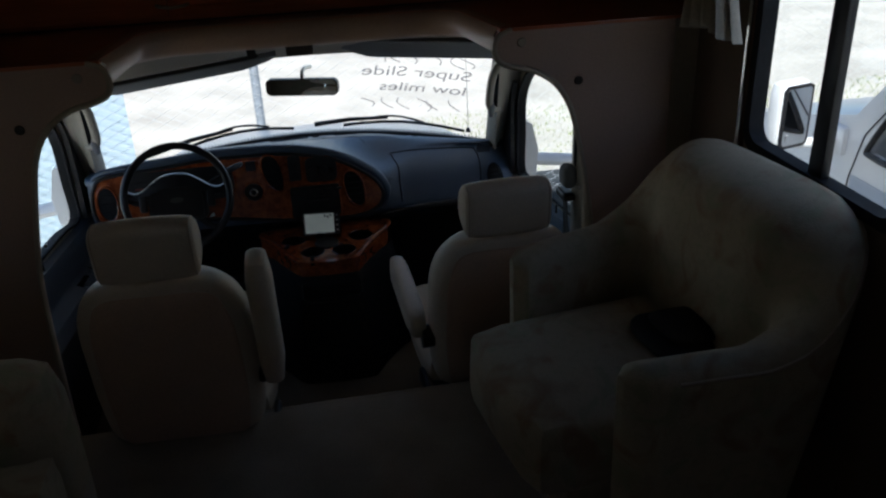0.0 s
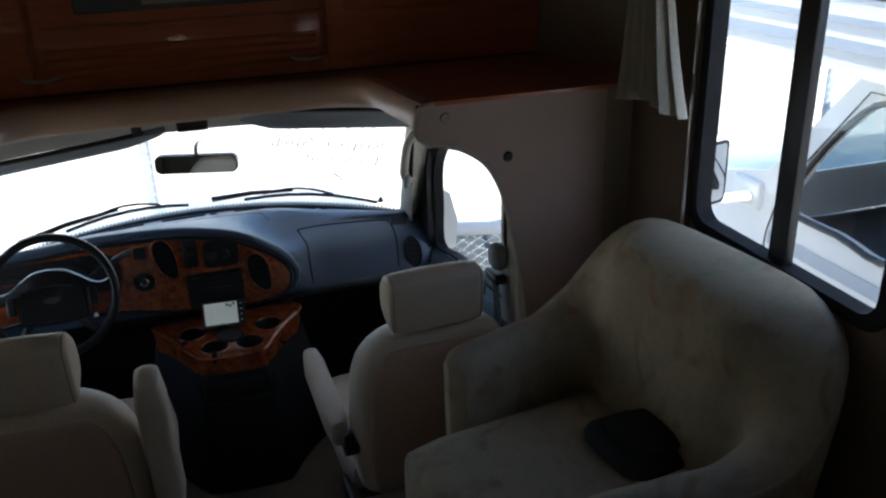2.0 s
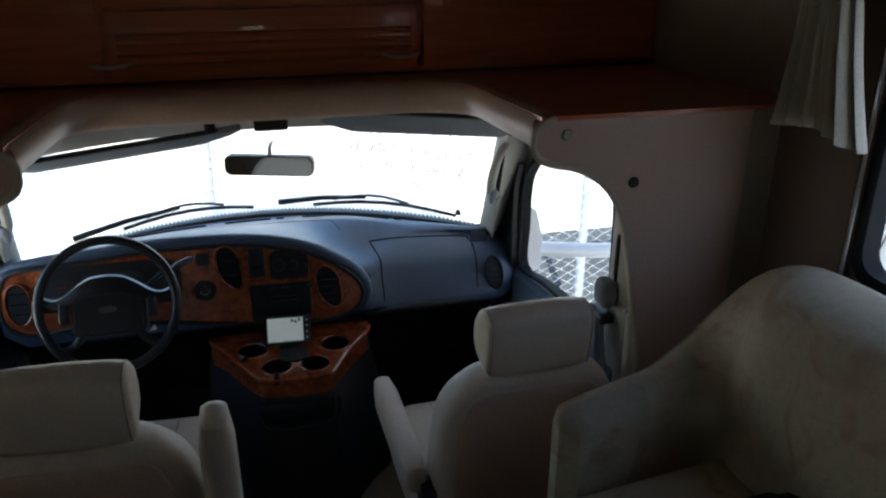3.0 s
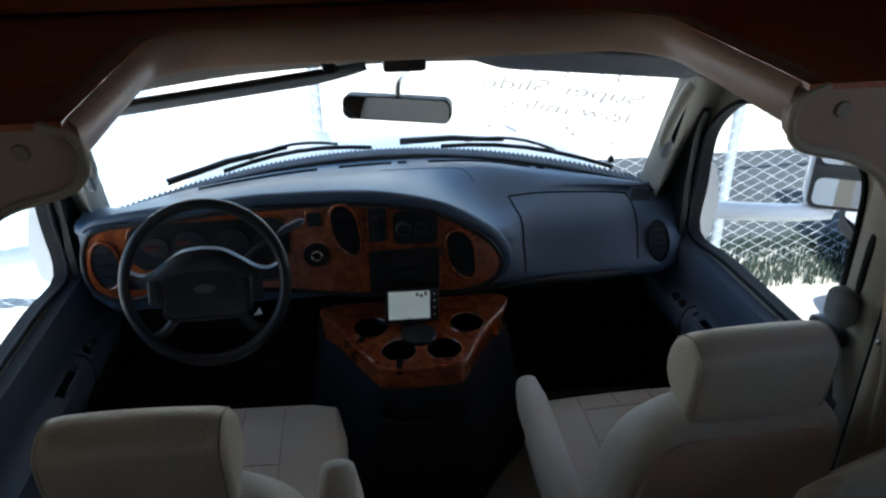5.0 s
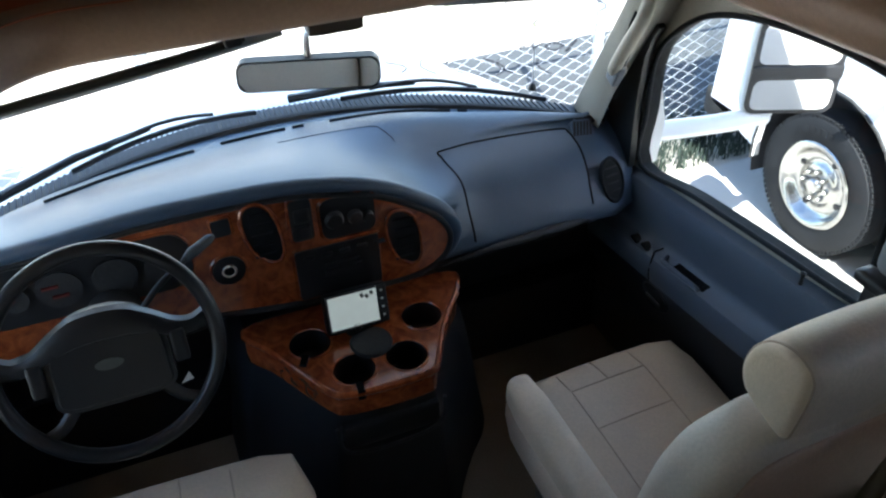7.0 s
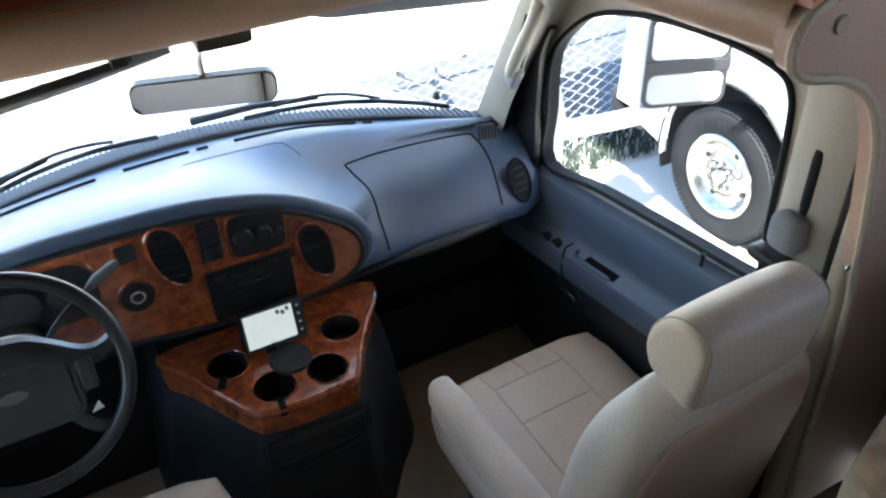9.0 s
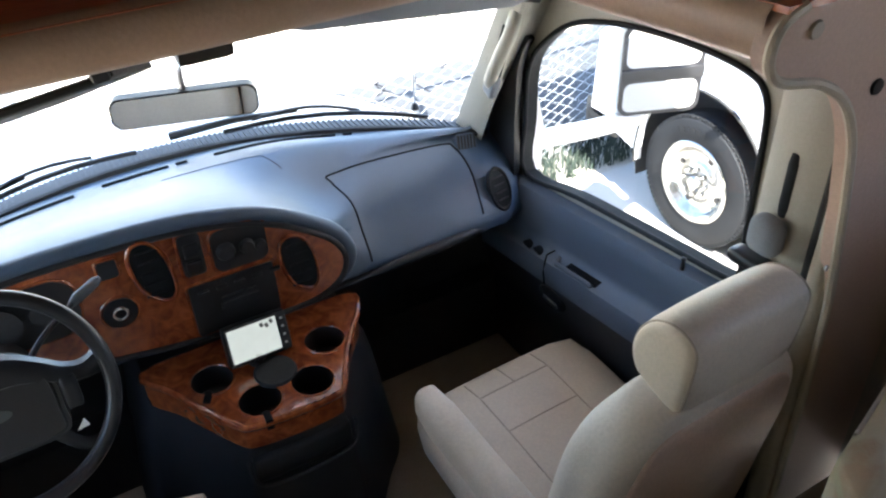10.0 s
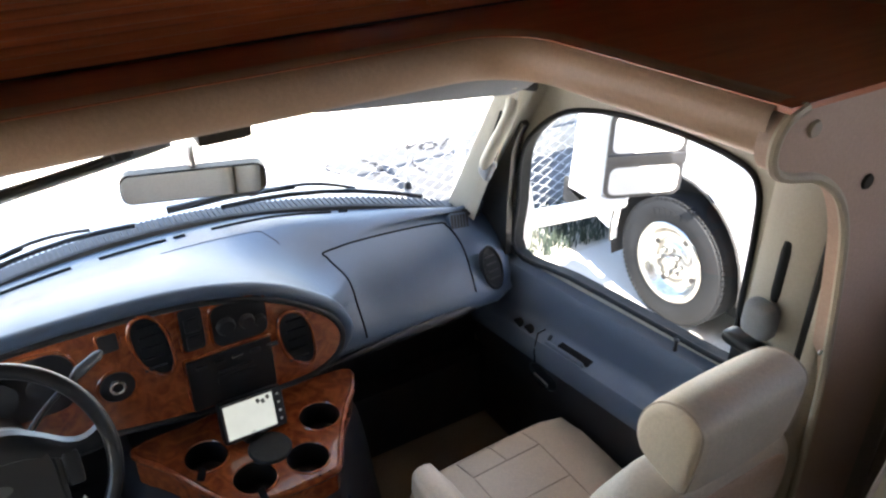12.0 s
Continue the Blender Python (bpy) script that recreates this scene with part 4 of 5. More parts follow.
# ---- mirror and visors ----
rv = thing("rear_view_mirror", "black framed rear-view mirror on the windscreen", "mirror", m=pose(-0.0245, 0.918, 1.266, 88, 0, -16.5))
part("housing", moved(plate(round_rect(-0.146, 0.146, -0.033, 0.033, 0.022), (), 0.03), pose(0, 0, 0.0)), M_BLACK, rv)
part("glass", moved(plate(round_rect(-0.142, 0.142, -0.030, 0.030, 0.020), (), 0.003), pose(0, 0, 0.0025)), M_MIRROR, rv, "mirror glass")
part("arm", tube(smooth_path([(0.0, 0.02, -0.02), (0.0, 0.052, -0.028), (0.0, 0.062, -0.06), (0.0, 0.05, -0.16)], 4), 0.008, 8), M_STEEL, rv)
cl2 = thing("sensor_box", "dark plastic box above the mirror", "sensor box")
part("casing", moved(cushion(-0.056, 0.044, -0.03, 0.03, -0.018, 0.030, 0.008), pose(-0.010, 0.715, 1.462, 8)), M_SCREW, cl2)


def visor_board(x0, x1, depth, tip):
    """A padded board along x, its rod edge at y = -depth / 2; tip: the end that tapers."""
    rings = []
    for k in range(25):
        u = k / 24
        e = (1 - u) if tip > 0 else u
        w = depth * (0.16 + 0.84 * min(1.0, e / 0.22) ** 0.6) * (0.75 + 0.25 * min(1.0, (1 - e) / 0.04) ** 0.5)
        x = lerp(x0, x1, u)
        rings.append([(x, -depth / 2 + a * w, b) for a, b in ((0.0, -0.004), (0.03, -0.009), (0.5, -0.010), (0.95, -0.006), (1.0, 0.0), (0.95, 0.006), (0.5, 0.010), (0.03, 0.009), (0.0, 0.004))])
    return loft(rings)


vl = thing("sun_visor", "grey cloth sun visor hanging partly down", "sun visor", "sun visors", m=pose(-0.400, 0.775, 1.388, -28, -6.0, 2))
part("board", visor_board(-0.33, 0.30, 0.135, 1), M_VISOR, vl)
part("rod", tube([(-0.31, -0.066, 0.0), (0.20, -0.066, 0.0), (0.235, -0.066, 0.004)], 0.007, 8), M_BLACK, vl)
part("bracket", moved(cushion(-0.016, 0.016, -0.012, 0.012, -0.006, 0.060, 0.006), pose(0.215, -0.068, 0.0, 20)), M_BLACK, vl, "black visor clip")
vr = thing("sun_visor", "grey cloth sun visor folded against the roof", "sun visor", "sun visors", m=pose(0.45, 0.865, 1.392, -44, 4.5, -4))
part("rod", tube([(-0.20, -0.060, 0.0), (0.30, -0.060, 0.0), (0.34, -0.05, 0.03)], 0.006, 6), M_BLACK, vr)
part("board", visor_board(-0.34, 0.33, 0.125, -1), M_VISOR, vr)


# ---- cab seats ----
def captain_seat(m, inner, up, reach):
    """A cab seat; inner: the side of its armrest (+1 or -1); up: whether that arm is folded up."""
    st = thing("captain_seat", "cream leather cab seat with its armrest " + ("folded up" if up else "lowered"), "seat", "cab seats", m=m)
    part("pedestal", cushion(-0.19, 0.19, 0.12, 0.52, 0.10 - m.translation.z, 0.18, 0.03), M_BLACK, st, "black seat base")
    cu = moved(cushion(-0.26, 0.26, 0.10, reach, 0.17, 0.315, 0.055, 0.012), pose(0, 0, 0, 5))
    skin_bm = cu.copy()
    part("seat_cushion", cu, M_LEATHER, st)
    skin = BVHTree.FromBMesh(skin_bm)
    skin_bm.free()
    for pts in ([(-0.105, 0.16), (-0.105, reach - 0.02)], [(0.105, 0.16), (0.105, reach - 0.02)], [(-0.105, 0.385), (0.105, 0.385)], [(-0.105, 0.505), (0.105, 0.505)], [(0.0, 0.505), (0.0, reach - 0.02)]):
        line = [Vector(pts[0]).lerp(Vector(pts[1]), k / 16) for k in range(17)]
        hits = [skin.ray_cast(Vector((p.x, p.y, 0.6)), Vector((0, 0, -1)))[0] for p in line]
        part("seam", tube([h + Vector((0, 0, 0.0004)) for h in hits if h], 0.0018, 6), M_SEAM, st)
    rings = []
    for z, w, y0, y1 in smooth_rows([(0.24, 0.20, 0.00, 0.12), (0.28, 0.235, -0.02, 0.14), (0.40, 0.25, -0.035, 0.125), (0.55, 0.25, -0.055, 0.10), (0.68, 0.245, -0.075, 0.075), (0.76, 0.225, -0.085, 0.055), (0.81, 0.19, -0.085, 0.035), (0.832, 0.15, -0.078, 0.025), (0.84, 0.09, -0.06, 0.01)]):
        rings.append([(x, y, z) for x, y in round_rect(-w, w, y0, y1, min(0.055, (y1 - y0) / 2.1), 6)])
    part("backrest", loft(rings), M_LEATHER, st)
    # thin skin over the back, tinted darker to paint its shaded side
    rings = []
    for z, w, y in smooth_rows([(0.25, 0.175, -0.014), (0.28, 0.195, -0.024), (0.40, 0.208, -0.039), (0.55, 0.208, -0.059), (0.68, 0.202, -0.079), (0.76, 0.180, -0.089), (0.79, 0.155, -0.089), (0.80, 0.12, -0.087)]):
        rings.append([(x, yy, z) for x, yy in round_rect(-w, w, y - 0.002, y + 0.02, 0.010, 4)])
    part("back_shade", loft(rings), M_LEATHERSHADE, st, "rear leather with its warm shade painted in")
    # headrest: a D in section, flat behind, with crisp seamed ends
    dee = spline2d([(-0.060, -0.074), (-0.064, -0.060), (-0.064, -0.01), (-0.060, 0.050), (-0.050, 0.078), (-0.022, 0.090), (0.012, 0.086), (0.045, 0.062), (0.066, 0.020), (0.068, -0.025), (0.052, -0.058), (0.022, -0.072), (-0.02, -0.079), (-0.050, -0.081)], 4)
    HM = pose(0, -0.045, 0.935, 8)
    rings = []
    for x, k in ((-0.141, 0.70), (-0.139, 0.82), (-0.134, 0.895), (-0.126, 0.945), (-0.110, 0.985), (-0.05, 1.018), (0.0, 1.025), (0.05, 1.018), (0.110, 0.985), (0.126, 0.945), (0.134, 0.895), (0.139, 0.82), (0.141, 0.70)):
        rings.append([HM @ Vector((x, y * k, z * k)) for y, z in dee])
    h = part("headrest", loft(rings), M_LEATHER, st)
    for s in (-1, 1):
        part("seam", tube([HM @ Vector((s * 0.130, y * 0.926, z * 0.926)) for y, z in dee + dee[:1]], 0.0022, 6), M_SEAM, h)
        part("post", tube([(s * 0.06, -0.03, 0.80), (s * 0.06, -0.04, 0.87)], 0.006, 8), M_CHROME, h)
    for s in (-1, 1):
        if s == inner and up:
            part("armrest", moved(cushion(-0.038, 0.038, -0.055, 0.055, -0.06, 0.40, 0.034), pose(s * 0.292, -0.02, 0.50, 8)), M_LEATHER, st)
        elif s == inner:
            part("armrest", moved(cushion(-0.036, 0.036, -0.06, 0.40, -0.055, 0.05, 0.034), pose(s * 0.292, 0.06, 0.50, 3)), M_LEATHER, st)
        if s == inner:
            part("arm_hinge", moved(lathe([(0.0, -0.02), (0.04, -0.02), (0.04, 0.02), (0.0, 0.02)], 18, "X"), pose(s * 0.262, 0.02, 0.45)), M_BLACK, st, "black hinge cover")
    part("recline_lever", cushion(inner * 0.27 - 0.012, inner * 0.27 + 0.012, 0.0, 0.14, 0.20, 0.25, 0.01), M_BLACK, st, "black recline lever")
    return st


captain_seat(pose(0.565, 0.045, 0.135, 0, 0, 2), -1, False, 0.62)
captain_seat(pose(-0.500, -0.125, 0.20, 0, 0, -2), 1, True, 0.77)


# ---- barrel chair ----
def barrel_chair(m):
    ch = thing("barrel_chair", "mottled beige upholstered barrel swivel chair with wide arms", "armchair", m=m)
    W = 0.392   # half width; it faces -y here

    def station(u):
        """u from -1 (end of one arm) round the back to +1: place, outward way, height and thickness."""
        a = abs(u)
        s = 1 if u >= 0 else -1
        if a > 0.55:
            t = (a - 0.55) / 0.45
            p, o = Vector((s * lerp(W - 0.02, 0.310, t), 0.06 - 0.37 * t)), Vector((s, 0.05)).normalized()
        else:
            th = radians(90 * a / 0.55)
            p, o = Vector((s * (W - 0.02 * math.sin(th)) * math.sin(th) ** 0.62, 0.06 + 0.15 * math.cos(th) ** 0.62)), Vector((s * math.sin(th), math.cos(th))).normalized()
        top = lerp(0.898, 0.622, step01(0.10, 0.66, a)) - 0.02 * max(0, a - 0.75)
        return p, o, top, lerp(0.06, 0.062, a)

    rings = []
    for k in range(49):
        u = -1 + 2 * k / 48
        p, o, top, h = station(u)
        e = 1.0
        if abs(u) > 0.94:
            e = math.sqrt(max(0.0, 1 - ((abs(u) - 0.94) / 0.06) ** 2)) * 0.75 + 0.25
        back = step01(0.7, 0.2, abs(u))
        ring = []
        for dx, z in [(-h * 0.9, 0.16), (-h, 0.4)] + [(-h * math.cos(radians(q)), top - h + h * math.sin(radians(q))) for q in (0, 30, 60, 90, 120, 150, 180)] + [(h, 0.4), (h * 0.8, 0.16)]:
            lean = back * 0.16 * (z - 0.52)
            if dx < 0:
                dx *= 1 + 1.5 * back
            zz = z if z < 0.5 else top - (top - z) * e - (1 - e) * 0.03
            ring.append((p.x + o.x * (dx * e + lean), p.y + o.y * (dx * e + lean), zz))
        rings.append(ring)
    welt = [Vector(r[7]) for r in rings[3:-3]]
    part("shell", loft(rings), M_CHAIR, ch)
    part("welt", tube(welt, 0.0045, 6), M_SEAM, ch, "tan corded welt")
    seat = cushion(-0.255, 0.255, -0.485, 0.20, 0.21, 0.455, 0.065, 0.015)
    part("seat_cushion", seat, M_CHAIR, ch)
    part("apron", cushion(-0.24, 0.24, -0.40, 0.16, 0.12, 0.24, 0.03), M_CHAIR, ch)
    part("pedestal", lathe([(0.0, 0.0), (0.22, 0.0), (0.22, 0.02), (0.06, 0.05), (0.05, 0.14), (0.0, 0.14)], 28), M_BLACK, ch, "black swivel pedestal")
    return ch


barrel_chair(pose(0.850, -0.600, FZ, 0, 0, -82))
# black blocks imitate the deep shadow between seat cushion and back
cloth = thing("chair_gap_shade", "black blocks standing in for the shadowed gap in the chair", "bag", m=pose(0.865, -0.650, FZ + 0.445, 4, 6, 12))
part("fold", cushion(-0.10, 0.10, -0.10, 0.10, 0.0, 0.06, 0.03, 0.01), M_RUBBER, cloth)
part("fold", cushion(-0.07, 0.08, -0.08, 0.06, 0.055, 0.085, 0.015, 0.008), M_RUBBER, cloth)

# bench end beside the driver's side wall
bn = thing("bench_seat", "tan cloth bench end beside the side wall", "bench", m=pose(-0.90, -0.80, FZ))
part("base", cushion(-0.275, 0.20, -1.3, 0.26, 0.0, 0.40, 0.03), M_CHAIR, bn)
part("arm", cushion(-0.275, 0.22, 0.12, 0.30, 0.0, 0.60, 0.07, 0.01), M_CHAIR, bn)

# ---- side window of the coach, with curtain ----
w1 = thing("window_1", "black framed sliding coach window", "window", kind="structure")
fo, fi = round_rect(W0 - 0.024, W1 + 0.024, WZ0 - 0.024, WZ1 + 0.024, 0.06), round_rect(W0 + 0.006, W1 - 0.006, WZ0 + 0.006, WZ1 - 0.006, 0.047)
part("window_frame", sideways(plate(fo, [fi], 0.010), WX), M_TYRE, w1, "black metal frame")
part("frame_channel", sideways(plate(round_rect(W0 - 0.002, W1 + 0.002, WZ0 - 0.002, WZ1 + 0.002, 0.05), [fi], 0.034), WX + 0.034), M_TYRE, w1, "black window channel")
part("mullion", box(WX + 0.002, WX + 0.026, -0.684, -0.626, WZ0, WZ1, 0.004), M_BLACK, w1, "black sliding sash bar")
gp = part("pane", box(WX + 0.027, WX + 0.030, W0, W1, WZ0, WZ1), M_GLASS, w1)
gp.visible_shadow = False
va = thing("valance", "beige padded valance over the coach window", "valance", m=pose(WX - 0.05, -0.70, 1.94))
part("board", cushion(-0.045, 0.048, -0.36, 0.32, 0.0, 0.20, 0.02), M_CURTAIN, va)
part("welt", tube([(-0.046, -0.35, 0.004), (-0.046, 0.31, 0.004)], 0.006, 8), M_CURTAIN, va)
cu = thing("curtain", "pleated beige curtain gathered beside the window", "curtain", m=pose(1.075, -0.265, 1.615))
rings = []
for z, w, a, c in smooth_rows([(0.0, 0.124, 0.034, 0.0), (0.05, 0.112, 0.030, 0.006), (0.14, 0.092, 0.026, 0.016), (0.24, 0.076, 0.022, 0.026), (0.33, 0.066, 0.019, 0.034), (0.5, 0.062, 0.017, 0.036), (0.72, 0.066, 0.018, 0.036)], 3):
    front = []
    for k in range(73):
        q = k / 72
        fold = math.sin(q * math.pi * 2 * 6 + 0.5 * math.sin(q * 7))
        front.append((a * (abs(fold) ** 0.7) * (1 if fold > 0 else -1) * (0.75 + 0.35 * math.sin(q * 8)), c - w + 2 * w * q, z + (0.018 * math.sin(q * 3.4) - 0.006 * fold) * max(0.0, 1 - z * 3)))
    rings.append(front + [(x + 0.006, y, zz) for x, y, zz in reversed(front)])
part("pleats", loft(rings), M_CURTAIN, cu)
part("band", moved(cushion(-0.03, 0.03, -0.078, 0.078, 0.0, 0.03, 0.01), pose(0, 0, 0.43)), M_CURTAIN, cu)
rod = thing("curtain_track", "thin chrome curtain track standing beside the window", "trim", kind="structure")
part("rail", tube([(1.155, -0.325, 1.30), (1.155, -0.325, 1.7), (1.155, -0.325, 2.3)], 0.006, 8), M_CHROME, rod)
tj = thing("window_trim", "dark wood strip beside the coach window", "trim", kind="structure")
part("strip", box(1.162, WX, -0.325, -0.300, FZ, CZ, 0.004), M_DARKWOOD, tj)

# ---- writing on the windscreen, seen from behind ----
def writing(words, x, t, size):
    cu = bpy.data.curves.new("writing", "FONT")
    cu.body, cu.size, cu.align_x, cu.extrude = words, size, "CENTER", 0.0006
    ob = new("writing", cu)
    me = bpy.data.meshes.new_from_object(ob.evaluated_get(bpy.context.evaluated_depsgraph_get()))
    bpy.data.objects.remove(ob)
    bpy.data.curves.remove(cu)
    bm = bmesh.new()
    bm.from_mesh(me)
    bpy.data.meshes.remove(me)
    for v in bm.verts:
        px = x - v.co.x + 0.12 * v.co.y
        tt = t + v.co.y / 0.72
        v.co = Vector((px, ws_y(px, tt) - 0.004 - v.co.z, ws_z(px, tt)))
    return part("writing", bm, M_INK, ws, "hand-drawn grey lettering")


writing("Super Slide", 0.45, 0.665, 0.100)
writing("low miles", 0.48, 0.51, 0.094)
for x, t0, t1, bow in ((0.30, 0.80, 0.90, 0.02), (0.36, 0.80, 0.90, -0.02), (0.42, 0.79, 0.89, 0.03), (0.52, 0.80, 0.90, 0.025), (0.62, 0.78, 0.88, -0.03), (0.65, 0.80, 0.88, 0.03), (0.25, 0.33, 0.42, 0.03), (0.34, 0.31, 0.43, -0.02), (0.41, 0.31, 0.43, -0.025), (0.49, 0.30, 0.43, 0.035), (0.53, 0.32, 0.42, -0.02), (0.62, 0.33, 0.44, -0.015)):
    pts = []
    for k in range(9):
        u = k / 8
        px = x + bow * math.sin(math.pi * u) - 0.05 * (u - 0.5)
        pts.append((px, ws_y(px, lerp(t0, t1, u)) - 0.004, ws_z(px, lerp(t0, t1, u))))
    part("writing", tube(pts, 0.0024, 5), M_INK, ws, "illegible grey strokes")

# ---- front of the vehicle: bonnet, cowl, wipers, wing mirrors ----
bo = thing("bonnet", "white painted bonnet and wings of the motorhome", "bonnet")
part("bonnet_panel", loft([[(-0.97, y, z - 0.42), (-0.95, y, z - 0.33), (-w - 0.08, y, z - 0.20), (-w, y, z - 0.06), (-w + 0.10, y, z - 0.012), (0, y, z + 0.015), (w - 0.10, y, z - 0.012), (w, y, z - 0.06), (w + 0.08, y, z - 0.20), (0.95, y, z - 0.33), (0.97, y, z - 0.42), (0.97, y, z - 0.9), (-0.97, y, z - 0.9)] for y, z, w in ((1.228, 0.868, 0.80), (1.42, 0.872, 0.76), (1.7, 0.835, 0.70), (2.0, 0.775, 0.64), (2.2, 0.68, 0.60), (2.28, 0.53, 0.56))]), M_WHITE, bo)
cw = part("cowl", loft([[(x, ws_y(x, 0) + 0.015, 0.905 - 0.03 * (x / 0.82) ** 2), (x, ws_y(x, 0) + 0.12, 0.895 - 0.03 * (x / 0.82) ** 2), (x, ws_y(x, 0) + 0.12, 0.86), (x, ws_y(x, 0) + 0.015, 0.86)] for x in XS]), M_DASHLOW, bo, "dark plastic cowl grille")
for k in range(110):
    x = -0.86 + 1.62 * k / 109
    zc = 0.905 - 0.03 * (x / 0.82) ** 2
    part("slat", box(x - 0.003, x + 0.003, ws_y(x, 0) + 0.025, ws_y(x, 0) + 0.10, zc, zc + 0.004), M_BLACK, cw)
for x0, x1, x2 in ((-0.72, -0.35, -0.08), (0.02, 0.35, 0.68)):
    wi = thing("wiper", "black windscreen wiper lying at the foot of the screen", "wiper", "windscreen wipers")
    f = lambda x, t, o: (x, ws_y(x, t) + o, ws_z(x, t) + o)
    part("arm", tube([f(x0, 0.0, 0.04), f(lerp(x0, x1, 0.5), 0.06, 0.035), f(x1, 0.10, 0.03)], [0.012, 0.010, 0.007], 6), M_BLACK, wi)
    part("blade", tube([f(lerp(x1 - 0.2, x2, k / 6), 0.055 + 0.05 * math.sin(k / 6 * 3.1), 0.015) for k in range(7)], 0.007, 6), M_BLACK, wi)
    part("bridge", tube([f(lerp(x1 - 0.12, x1 + 0.16, k / 6), 0.075 + 0.06 * math.sin(k / 6 * 3.1), 0.026) for k in range(7)], 0.005, 6), M_BLACK, wi)
an = thing("radio_aerial", "thin black radio aerial on the wing", "aerial", m=pose(0.735, 1.366, 0.87))
part("mast", tube([(0, 0, 0), (0, 0.01, 0.7)], [0.0018, 0.001], 6), M_STEEL, an)
part("base", lathe([(0.0, 0.0), (0.014, 0.0), (0.008, 0.018), (0.0, 0.022)], 12), M_BLACK, an)
for s in (-1, 1):
    wm = thing("wing_mirror", "large white wing mirror on a long white arm", "mirror", "wing mirrors", m=pose(0 if s > 0 else -0.10, 0, 0))
    part("mount", loft([[(s * (0.93 + a), y, z) for a, z in ((0.0, 0.72), (0.05, 0.74), (0.06, 0.86), (0.03, 0.98), (0.0, 1.0))] for y in (1.05, 1.10, 1.18)]), M_WHITE, wm)
    part("arm", tube(smooth_path([(s * 0.95, 1.12, 0.80), (s * 1.10, 1.13, 0.775), (s * 1.28, 1.14, 0.75), (s * 1.43, 1.14, 0.745)], 4), 0.036, 10, flat=0.8), M_WHITE, wm)
    mm = pose(s * 1.46, 1.08, 0.925, 90, 0, -s * 22)
    hs = part("housing", moved(cushion(-0.145, 0.145, -0.16, 0.16, -0.07, 0.0, 0.035), mm), M_WHITE, wm)
    part("glass", moved(plate(round_rect(-0.120, 0.120, 0.010, 0.138, 0.026), (), 0.004), mm @ pose(0, 0, 0.004)), M_MIRROR, hs, "flat mirror glass")
    part("glass", moved(plate(round_rect(-0.120, 0.120, -0.138, -0.040, 0.026), (), 0.004), mm @ pose(0, 0, 0.004)), M_MIRROR, hs, "lower mirror glass")
    part("gasket", moved(plate(round_rect(-0.134, 0.134, -0.151, 0.151, 0.033), (), 0.006), mm @ pose(0, 0, 0.0025)), M_BLACK, hs, "black gasket round the glass")
    part("divider", moved(cushion(-0.136, 0.136, -0.036, 0.006, -0.004, 0.012, 0.005), mm), M_BLACK, hs, "black divider")
    part("stem", tube([(s * 1.42, 1.14, 0.745), (s * 1.44, 1.13, 0.80)], 0.028, 10), M_WHITE, wm)

# ---- outside: ground, fence, neighbouring motorhome ----
GZ = -0.75
gr = bmesh.new()
bmesh.ops.create_grid(gr, x_segments=8, y_segments=8, size=400)
solid("ground", moved(gr, pose(0, 0, GZ)), M_GROUND, "pale dusty gravel ground reaching the horizon", "ground", "structure")
solid("pavement", box(-3.0, 6.0, -8.0, 2.80, GZ - 0.05, GZ + 0.012, 0.01), M_CONCRETE, "pale concrete parking slab", "pavement", "structure")


def chain_fence(x0, x1, y, z0, z1):
    fe = thing("chain_link_fence", "galvanised chain-link fence with round posts", "fence")
    bm = bmesh.new()
    pitch, n = 0.062, int((x1 - x0) / 0.062)
    rise = pitch * 0.55
    rows = int((z1 - z0) / rise)
    for i in range(n):
        x = x0 + i * pitch
        last = None
        for j in range(rows + 1):
            c = Vector((x + (pitch * 0.52 if ((i + j) % 2) else -pitch * 0.52) + 0.006 * math.sin(j * 1.7 + i), y + (0.003 if (i + j) % 2 else -0.003), z0 + j * rise))
            ring = [bm.verts.new(c + Vector((0.0017 * math.cos(a), 0.0017 * math.sin(a), 0))) for a in (0, 2.1, 4.2)]
            if last:
                for k in range(3):
                    bm.faces.new((last[k], last[(k + 1) % 3], ring[(k + 1) % 3], ring[k]))
            last = ring
    tagged(part("wire_mesh", bm, M_GALV, fe), kind="stuff")
    for x in (x0 + 0.02, -3.0, -0.31, 2.1, 4.7, x1):
        p = part("post", moved(lathe([(0.0, 0.0), (0.03, 0.0), (0.03, z1 - z0 + 0.05), (0.02, z1 - z0 + 0.08), (0.0, z1 - z0 + 0.085)], 14), pose(x, y + 0.035, z0)), M_POST, fe)
    part("top_rail", tube([(x0, y + 0.03, z1 + 0.01), (x1, y + 0.03, z1 + 0.01)], 0.02, 8), M_GALV, fe)


chain_fence(-5.6, 7.4, 3.1, GZ, 1.05)
rng = random.Random(4)


